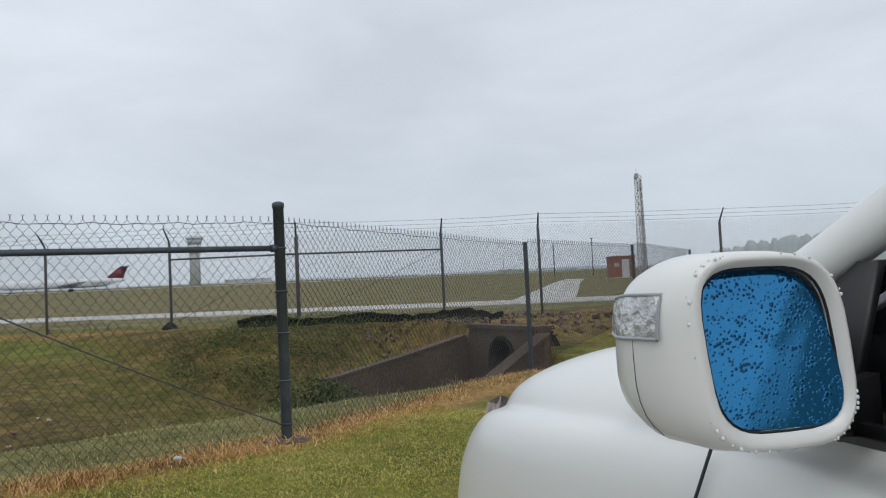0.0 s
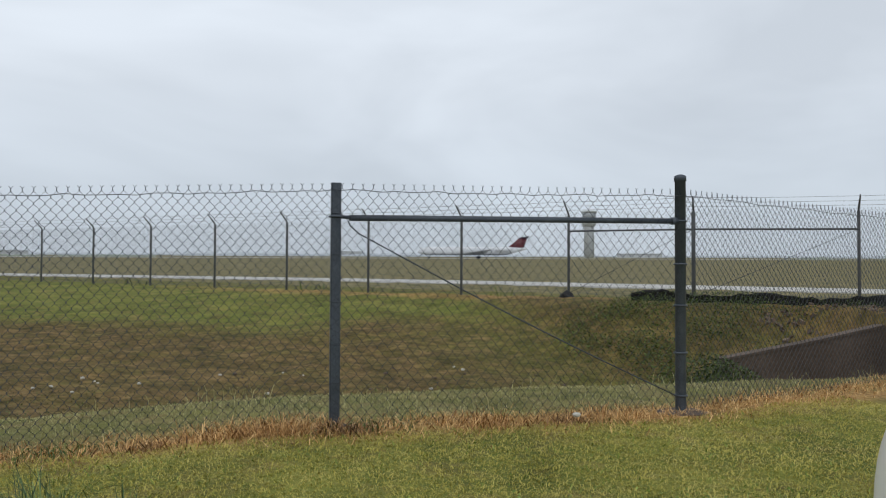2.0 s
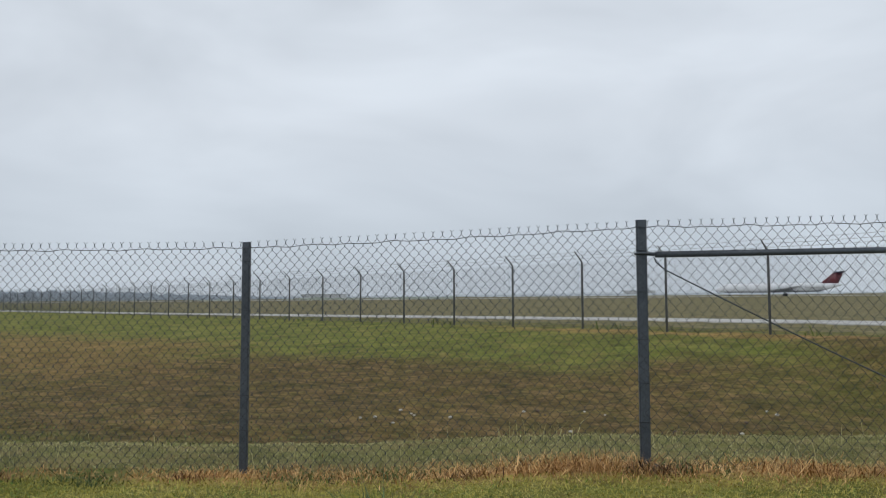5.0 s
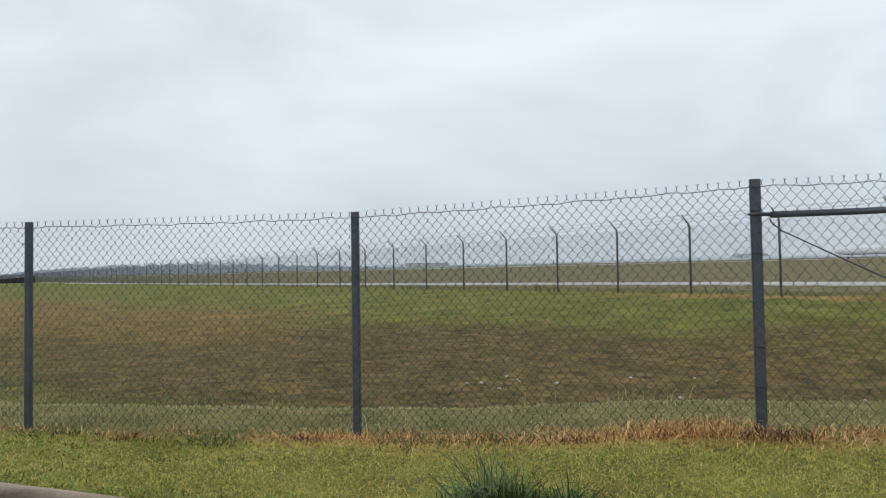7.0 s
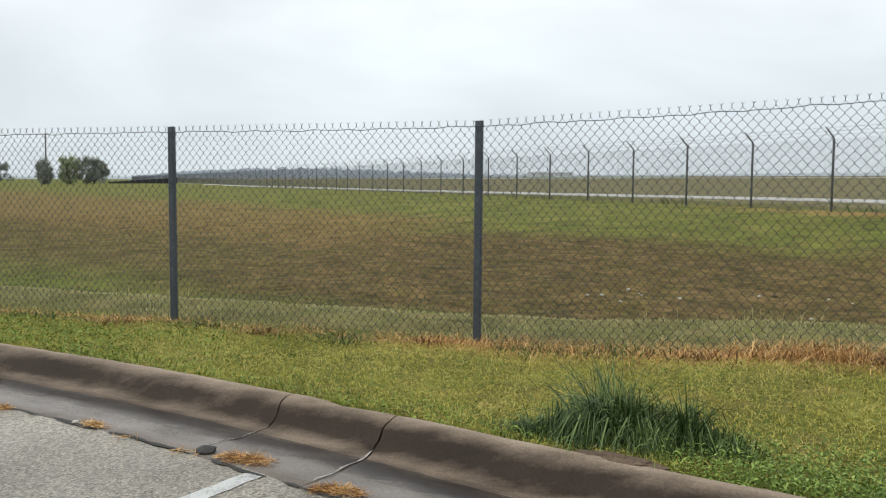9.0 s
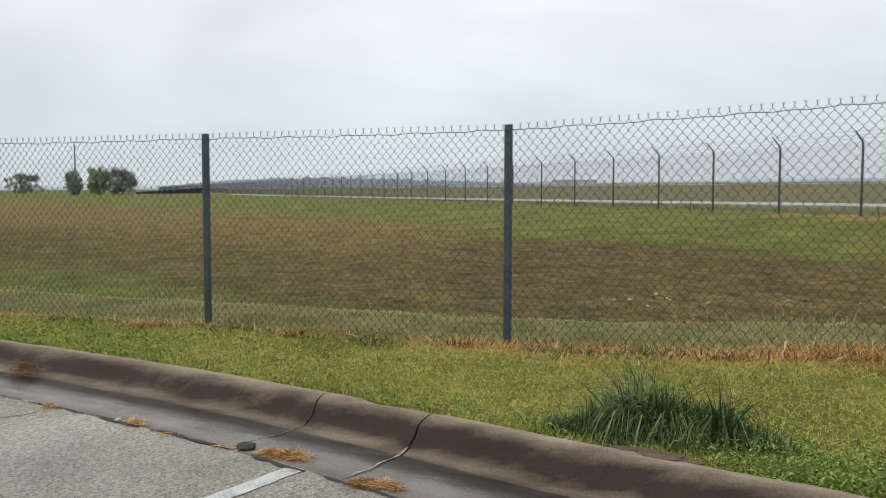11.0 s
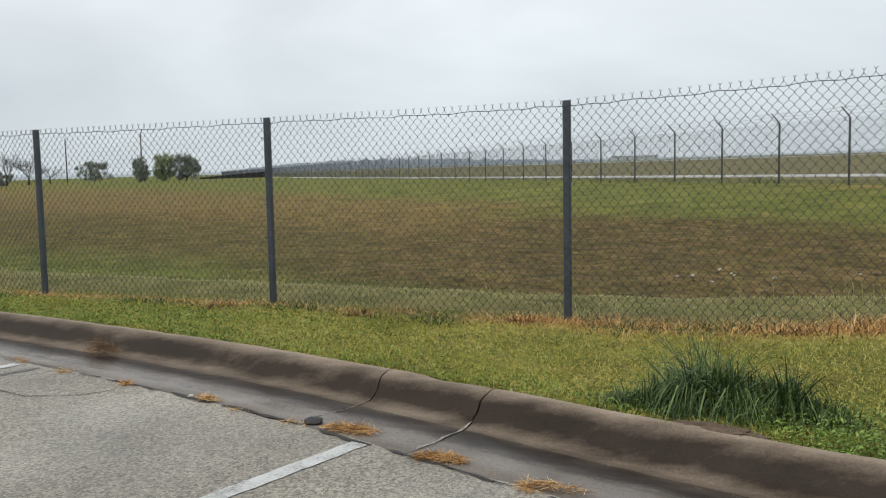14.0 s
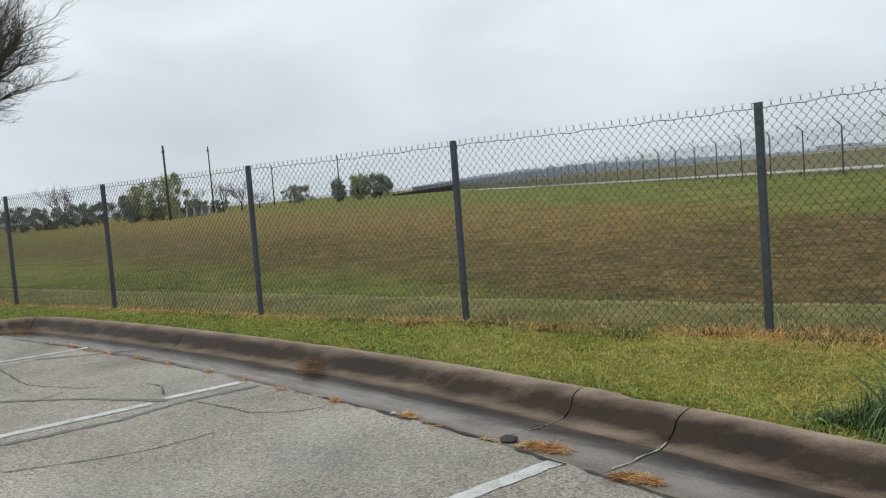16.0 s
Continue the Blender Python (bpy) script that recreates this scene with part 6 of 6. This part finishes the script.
def leaves(name, x, y, tall, size, mat, label, seed, category="weeds"):
    """Small pointed leaves at many heights and tilts over the given places, as one growth."""
    rng = np.random.default_rng(seed)
    n = len(x)
    z = turf_height(x, y) + tall * rng.random(n) ** 1.3
    c = np.c_[x, y, z]
    a = rng.normal(0, 1, (n, 3)) * (1, 1, 0.6)
    a /= np.linalg.norm(a, axis=1)[:, None]
    b = np.cross(a, rng.normal(0, 0.5, (n, 3)) + (0, 0, 1))
    b /= np.linalg.norm(b, axis=1)[:, None]
    l = (size * (0.5 + rng.random(n)))[:, None]
    v = np.empty((n, 4, 3))
    v[:, 0], v[:, 1], v[:, 2], v[:, 3] = c - a * l, c + b * l * 0.38, c + a * l, c - b * l * 0.38
    v[:, 1:4:2, 2] += (l * 0.18)
    i = np.arange(n)[:, None] * 4
    f = np.concatenate([i + [0, 1, 2], i + [0, 2, 3]])
    me = bpy.data.meshes.new(name)
    me.vertices.add(n * 4)
    me.vertices.foreach_set("co", v.ravel())
    me.loops.add(len(f) * 3)
    me.loops.foreach_set("vertex_index", f.ravel())
    me.polygons.add(len(f))
    me.polygons.foreach_set("loop_start", np.arange(len(f)) * 3)
    me.materials.append(mat)
    me.update(calc_edges=True)
    return tagged(new(name, me), label, category, kind="stuff")


def scatter(n, x0, x1, y0, y1, seed, keep=None, clump=0.0):
    rng = np.random.default_rng(seed)
    x, y = rng.uniform(x0, x1, n), rng.uniform(y0, y1, n)
    if clump:
        k = rng.integers(0, max(1, n // 14), n)
        cx, cy = rng.uniform(x0, x1, n), rng.uniform(y0, y1, n)
        x, y = cx[k] + rng.normal(0, clump, n), cy[k] + rng.normal(0, clump, n)
    ok = np.ones(n, bool) if keep is None else keep(x, y, rng)
    return x[ok], y[ok]


def fence_y(x):
    return np.interp(x, [p[0] for p in NEAR_POSTS], [p[1] for p in NEAR_POSTS])


x, y = scatter(390000, -16, 5, 2.9, 7.0, 1, lambda x, y, r: (kerb_offset(x, y) < -0.01) & (r.random(len(x)) < np.clip(1.25 - np.abs(x + 3) / 18, 0.2, 1)) & (y < fence_y(x) - 0.22 - 0.1 * r.random(len(x))))
blades("lawn_grass", x, y, (0.035, 0.06), 0.0055, 1.3, GRASS, "short yellow-green mown lawn grass", 2)
x, y = scatter(60000, -14, 4, 2.9, 6.0, 3, lambda x, y, r: (kerb_offset(x, y) < 0.045) & (kerb_offset(x, y) > -0.45 * r.random(len(x)) ** 1.5 - 0.02))
blades("kerb_grass", x, y, (0.04, 0.10), 0.007, 1.3, KERB_GREEN, "longer green grass along the kerb", 4)
x, y = scatter(30000, -16, 4, 3.0, 6.5, 31, lambda x, y, r: (kerb_offset(x, y) < -0.05) & (r.random(len(x)) < 0.25 + 0.75 * step01((-x - 4.2) / 1.6)) & (y < fence_y(x) - 0.2), clump=0.16)
blades("lawn_tufts", x, y, (0.04, 0.085), 0.007, 1.4, KERB_GREEN, "fresh green tufts in the lawn", 32)
x, y = scatter(170000, -18, 9, 5.6, 9.2, 5, lambda x, y, r: (np.abs(y - fence_y(x) + 0.10) < np.abs(r.normal(0, 0.10 + 0.13 * step01((x + 4.2) / 1.0), len(x))) + 0.03) & (r.random(len(x)) < 0.48 + 0.52 * step01((x + 4.2) / 0.9) + 0.7 * np.exp(-((x + 6.6) / 0.5) ** 2)), clump=0.13)
blades("dead_grass", x, y, (0.03, 0.10), 0.0055, 1.8, STRAW, "dead orange-brown grass along the fence line", 6, sink=0.005)
x, y = scatter(90000, -24, 9, 6.5, 8.6, 7, lambda x, y, r: y > fence_y(x) + 0.12)
blades("verge_grass", x, y, (0.03, 0.065), 0.006, 1.3, VERGE, "pale rough grass on the bank behind the fence", 8)
x, y = scatter(2600, -22, 8, 6.5, 8.0, 9, lambda x, y, r: y > fence_y(x) + 0.1, clump=0.14)
blades("verge_weeds", x, y, (0.08, 0.27), 0.005, 0.6, VERGE, "taller pale weeds on the bank behind the fence", 10)
x, y = scatter(60000, -26, 7, 9.0, 24.0, 11, lambda x, y, r: y < fence_edge(x) - 0.5, clump=0.28)
blades("slope_grass", x, y, (0.03, 0.075), 0.014, 1.6, SLOPE, "thin brown and green grass on the far bank", 12)
x, y = scatter(9000, 3.0, 12, 10.0, 17.5, 13, lambda x, y, r: (y < fence_edge(x) - 0.2) & (r.random(len(x)) < step01((x - 3.6) / 5.0)) & ~((x > 6.6) & (y < 11.9)), clump=0.30)
blades("ditch_weeds", x, y, (0.03, 0.10), 0.012, 1.7, DITCH_GREEN, "coarse dark grass on the ditch bank", 14, "weeds")
x, y = scatter(17000, 3.0, 12, 10.4, 17.2, 113, lambda x, y, r: (y < fence_edge(x) - 0.3) & (r.random(len(x)) < step01((x - 3.5) / 5.5)) & ~((x > 6.7) & (y < 12.0)), clump=0.34)
leaves("ditch_leaves", x, y, 0.13, 0.021, DITCH_GREEN, "dark leafy weeds in patches on the ditch bank", 114)
_r = np.random.default_rng(71)
_c = np.c_[_r.uniform(6.0, 10.5, 26), _r.uniform(12.2, 16.4, 26)]
_c = np.r_[_c[_c[:, 1] < fence_edge(_c[:, 0]) - 0.4], [(6.5, 11.5), (6.9, 11.2), (7.4, 11.0), (6.3, 12.6), (8.3, 12.4), (9.0, 13.2)]]
_k = _r.integers(0, len(_c), 6000)
x, y = _c[_k, 0] + _r.normal(0, 0.30, 6000), _c[_k, 1] + _r.normal(0, 0.22, 6000)
_ok = ~((x > 6.9) & (y > 11.2) & (y < 12.0))
leaves("leafy_weeds", np.tile(x[_ok], 2) + _r.normal(0, 0.06, 2 * _ok.sum()), np.tile(y[_ok], 2) + _r.normal(0, 0.06, 2 * _ok.sum()), 0.26, 0.026, WEED, "lush leafy weeds in clusters on the ditch bank", 72)
x, y = scatter(2600, -30, 8, 15.0, 50.0, 15, lambda x, y, r: np.abs(y - fence_edge(x)) < 0.5, clump=0.25)
blades("fence_weeds", x, y, (0.10, 0.45), 0.03, 0.9, WEED, "weeds along the foot of the airfield fence", 16, "weeds")


def fringe(centers, spread, n, seed):
    rng = np.random.default_rng(seed)
    k = rng.integers(0, len(centers), n)
    c = np.array(centers)[k]
    return c[:, 0] + rng.normal(0, spread, n), c[:, 1] + rng.normal(0, spread * 0.6, n)


x, y = scatter(34000, -24, 5, 8.7, 13.2, 61, lambda x, y, r: r.random(len(x)) < np.clip((13.6 - y) / 3.0, 0.1, 0.8), clump=0.30)
blades("ditch_grass", x, y, (0.03, 0.09), 0.010, 1.6, WEED, "dark coarse grass low on the far bank", 62)
x, y = fringe([(-0.75, 6.42), (-0.25, 6.38), (-0.5, 6.46), (1.1, 6.3), (2.3, 6.35)], 0.17, 1500, 63)
blades("straw_tufts", x, y, (0.05, 0.24), 0.005, 1.7, STRAW, "taller tufts of dead orange grass at the fence", 64)
x, y = fringe([(-5.6, 6.45), (-2.55, 6.45), (-1.9, 6.5), (-7.4, 6.3), (-4.2, 6.35), (0.3, 6.4), (-9.5, 6.2)], 0.20, 1800, 65)
blades("fence_line_weeds", x, y, (0.04, 0.13), 0.008, 1.6, WEED, "green weeds among the dead grass at the fence", 66, "weeds")
x, y = fringe([(-0.1, 6.36), (0.05, 6.3), (-3.4, 6.4), (-1.3, 6.3), (-4.9, 6.3), (-6.5, 6.3), (1.8, 6.3)], 0.13, 900, 67)
blades("brown_weeds", x, y, (0.04, 0.17), 0.008, 1.7, DEAD_BROWN, "withered dark brown weeds at the fence", 68, "weeds")


def make_clump():
    """The tall dark tussock at the kerb: several mounds of arching and broken blades."""
    rng = random.Random(12)
    cx, cy = -1.58, 4.28
    mounds = [(-0.08, 0.06, 0.44, 0.20), (0.0, 0.0, 0.50, 0.14), (-0.14, 0.0, 0.42, 0.12), (0.30, 0.02, 0.40, 0.11), (-0.30, 0.03, 0.27, 0.16), (0.14, 0.0, 0.34, 0.20), (-0.45, -0.01, 0.15, 0.14), (0.48, -0.04, 0.20, 0.16), (0.14, -0.10, 0.22, 0.2), (-0.16, -0.12, 0.20, 0.2)]
    growth = {False: ([], []), True: ([], [])}
    for k in range(5600):
        mx, my, peak, wide = rng.choice(mounds)
        bx, by = cx + mx + rng.gauss(0, wide * 0.6), cy + my + rng.gauss(0, wide * 0.42)
        back = -float(kerb_offset(np.array([bx]), np.array([by]))[0])
        if back < 0.0:
            continue
        z = height(bx, by) - 0.02
        tall = min(1.0, 0.35 + back / 0.25) * peak * rng.uniform(0.25, 1.0) * math.exp(-((bx - cx - mx) / (wide * 1.3)) ** 2)
        tall = max(tall, 0.06)
        out = rng.uniform(0, 2 * math.pi) if rng.random() < 0.8 else math.atan2(by - cy - my, bx - cx - mx) + rng.gauss(0, 0.5)
        reach = tall * rng.choice((0.1, 0.25, 0.5, 0.7, 0.9)) * rng.uniform(0.7, 1.2)
        w = rng.uniform(0.002, 0.005)
        px, py = -math.sin(out) * w, math.cos(out) * w
        droop = rng.choice((0.1, 0.6, 1.2, 1.8, 2.4, 3.0))
        vs, fs = growth[droop > 1.5]
        n = len(vs)
        for t in (0.0, 0.3, 0.55, 0.75, 0.9, 1.0):
            r = reach * t ** 1.5
            zz = max(z + tall * (t - droop * max(0, t - 0.45) ** 2 * 2.2), z + 0.012)
            q = (1 - t) ** 0.5
            vs += [(bx + math.cos(out) * r + px * q, by + math.sin(out) * r + py * q, zz), (bx + math.cos(out) * r - px * q, by + math.sin(out) * r - py * q, zz + 0.002)]
        fs += [(n + 2 * i, n + 2 * i + 1, n + 2 * i + 3, n + 2 * i + 2) for i in range(5)]
    clump = thing("grass_clump", "tall dark green grass tussock beside the kerb", "grass clump", at=Matrix.Translation((cx, cy, height(cx, cy))))
    for bent, name in ((False, "upright_growth"), (True, "drooping_growth")):
        tagged(part(name, shift(growth[bent], clump.matrix_basis.inverted()), LUSH, clump), kind="stuff")


x, y = scatter(130000, -1.4, 2.5, 2.9, 4.4, 141, lambda x, y, r: (kerb_offset(x, y) < 0.03) & (r.random(len(x)) < np.exp(np.minimum(kerb_offset(x, y), 0) / 0.30)) & (r.random(len(x)) < step01((x + 1.5) / 0.6)), clump=0.08)
leaves("kerb_weeds", x, y, 0.08, 0.011, CLOVER, "fresh green broad-leaved weeds along the kerb", 142)
x, y = scatter(26000, -9.0, -1.9, 4.0, 5.6, 143, lambda x, y, r: (kerb_offset(x, y) < 0.03) & (r.random(len(x)) < 0.6 * np.exp(np.minimum(kerb_offset(x, y), 0) / 0.14)), clump=0.09)
leaves("kerb_clover", x, y, 0.05, 0.012, CLOVER, "low green clover at the kerb's back", 144)
x, y = scatter(22000, -15.0, -4.2, 4.4, 6.2, 145, lambda x, y, r: (kerb_offset(x, y) < 0.0) & (r.random(len(x)) < step01((-x - 4.0) / 2.0)) & (y < fence_y(x) - 0.3), clump=0.20)
leaves("lawn_clover", x, y, 0.06, 0.013, CLOVER, "fresh green clover patches in the lawn", 146)
make_clump()


def straw_heap(x, y, z, rx, ry, count, seed, label="small drift of dry orange straw on the gutter", name="straw_drift", tall=0.03, mat=STRAW):
    rng = random.Random(seed)
    datas = []
    for _ in range(count):
        a, q = rng.uniform(0, 6.28), rng.random() ** 0.7
        p = Vector((x + math.cos(a) * rx * q, y + math.sin(a) * ry * q, z + rng.uniform(0.002, tall) * (1 - q * 0.8)))
        d = Vector((rng.gauss(0, 1), rng.gauss(0, 1), rng.gauss(0, 0.3))).normalized() * rng.uniform(0.02, 0.06)
        datas.append(tube([p - d, p + d], 0.0012, 3, False))
    tagged(new(name, mesh_of(name, *join(*datas)[:2], mat)), label, "straw", "straw drifts")


straw_heap(-3.33, 3.60, -0.185, 0.16, 0.06, 260, 1)
straw_heap(-2.70, 3.38, -0.185, 0.12, 0.05, 180, 2)
straw_heap(-4.42, 3.80, -0.185, 0.07, 0.03, 60, 3)
straw_heap(-2.15, 3.22, -0.185, 0.16, 0.03, 80, 5)
straw_heap(*kerb_at(42.06, 0.36), -0.205, 0.15, 0.10, 220, 4, "dead brown weed lying in the gutter", "dead_weed", 0.16, DEAD_BROWN)
straw_heap(-12.1, 5.0, -0.2, 0.5, 0.2, 200, 6, "dead brown leaves in the kerb's corner", "dead_leaves", 0.06, DEAD_BROWN)


def stone(name, x, y, z, s, mat, label, seed, category="stone", flat=0.6):
    bm = bmesh.new()
    bmesh.ops.create_icosphere(bm, subdivisions=2, radius=s)
    for v in bm.verts:
        v.co *= 1 + 0.3 * noise.noise(v.co * (2.2 / s) + Vector((seed, 0, 0)))
        v.co.z *= flat
    me = bpy.data.meshes.new(name)
    bm.to_mesh(me)
    bm.free()
    me.materials.append(mat)
    tagged(new(name, me), label, category).matrix_basis = Matrix.Translation((x, y, z + s * 0.35))


_rng = random.Random(15)
for _k in range(16):
    _p = kerb_at(along(-10.5) + 0.62 * _k + _rng.uniform(-0.25, 0.25), 0.88 + _rng.uniform(-0.04, 0.05))
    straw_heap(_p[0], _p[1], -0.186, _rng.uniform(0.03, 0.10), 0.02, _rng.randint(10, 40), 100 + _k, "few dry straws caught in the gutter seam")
x, y = scatter(26000, 5.4, 8.6, 10.2, 12.6, 51, lambda x, y, r: r.random(len(x)) < np.exp(-((x - 6.8) / 0.65) ** 2 - ((y - 11.3) / 0.45) ** 2), clump=0.16)
leaves("wall_weeds", x, y, 0.55, 0.035, DITCH_GREEN, "dark weeds hiding the low end of the wing wall", 52)


stone("pebble", -4.58, 3.82, -0.19, 0.02, STONE, "white pebble at the gutter's edge", 1)
stone("asphalt_lump", -3.60, 3.66, -0.205, 0.055, TAR, "broken black lump of asphalt by the gutter", 2, "asphalt", 0.32)
stone("litter_scrap", 1.84, 6.2, 0.06, 0.032, STONE, "white scrap of litter in dead grass", 3, "litter")
stone("litter_scrap", -0.25, 4.35, -0.07, 0.022, STONE, "white scrap of litter on the lawn", 4, "litter")
_rng = random.Random(6)
for _k in range(26):
    _x = _rng.uniform(-3.5, 5)
    _y = _rng.uniform(12.6, 14.4)
    stone("bank_stone", _x, _y, height(_x, _y) + 0.02, _rng.uniform(0.015, 0.038), STONE if _rng.random() < 0.5 else CULVERT, "pale stone lying on the ditch bank", _k)


def make_rubble():
    """Brown broken stone spread on the bare earth behind the culvert."""
    rng = random.Random(23)
    datas = []
    for _ in range(420):
        x, y = rng.uniform(9.7, 13.6), rng.uniform(9.8, 14.6)
        if y > float(fence_edge(np.array(x))) + 0.6:
            continue
        s = rng.uniform(0.02, 0.065)
        v, f, _ = block(-s, s, -s * 0.8, s * 0.8, -s * 0.5, s * 0.5)
        m = Matrix.Translation((x, y, height(x, y) + 0.02)) @ Euler((rng.uniform(0, 3), rng.uniform(0, 3), rng.uniform(0, 3))).to_matrix().to_4x4()
        datas.append(([m @ (q * rng.uniform(0.6, 1.1)) for q in v], f))
    tagged(new("rubble", mesh_of("rubble", *join(*datas)[:2], RUBBLE)), "brown broken stones on bare earth by the culvert", "rubble", kind="stuff")


make_rubble()


def make_soil_patch():
    """Bare damp earth spilling over the kerb's back before the tussock."""
    rng = random.Random(9)
    bm = bmesh.new()
    bmesh.ops.create_icosphere(bm, subdivisions=4, radius=1.0)
    for v in bm.verts:
        n = noise.noise(v.co * 2.1) * 0.3 + noise.noise(v.co * 7) * 0.12
        v.co = Vector((v.co.x * 0.20, v.co.y * 0.07, v.co.z * 0.035)) * (1 + n)
    me = bpy.data.meshes.new("soil_patch")
    bm.to_mesh(me)
    bm.free()
    me.materials.append(EARTH)
    p, q = kerb_at(along(-1.75) + 0.22, 0.02), kerb_at(along(-1.25) + 0.22, 0.02)
    a = math.atan2(q[1] - p[1], q[0] - p[0])
    tagged(new("soil_patch", me), "bare damp brown earth behind the kerb", "soil").matrix_basis = Matrix.Translation((p[0] + 0.07, p[1] - 0.01, -0.080)) @ Matrix.Rotation(a, 4, "Z")


make_soil_patch()
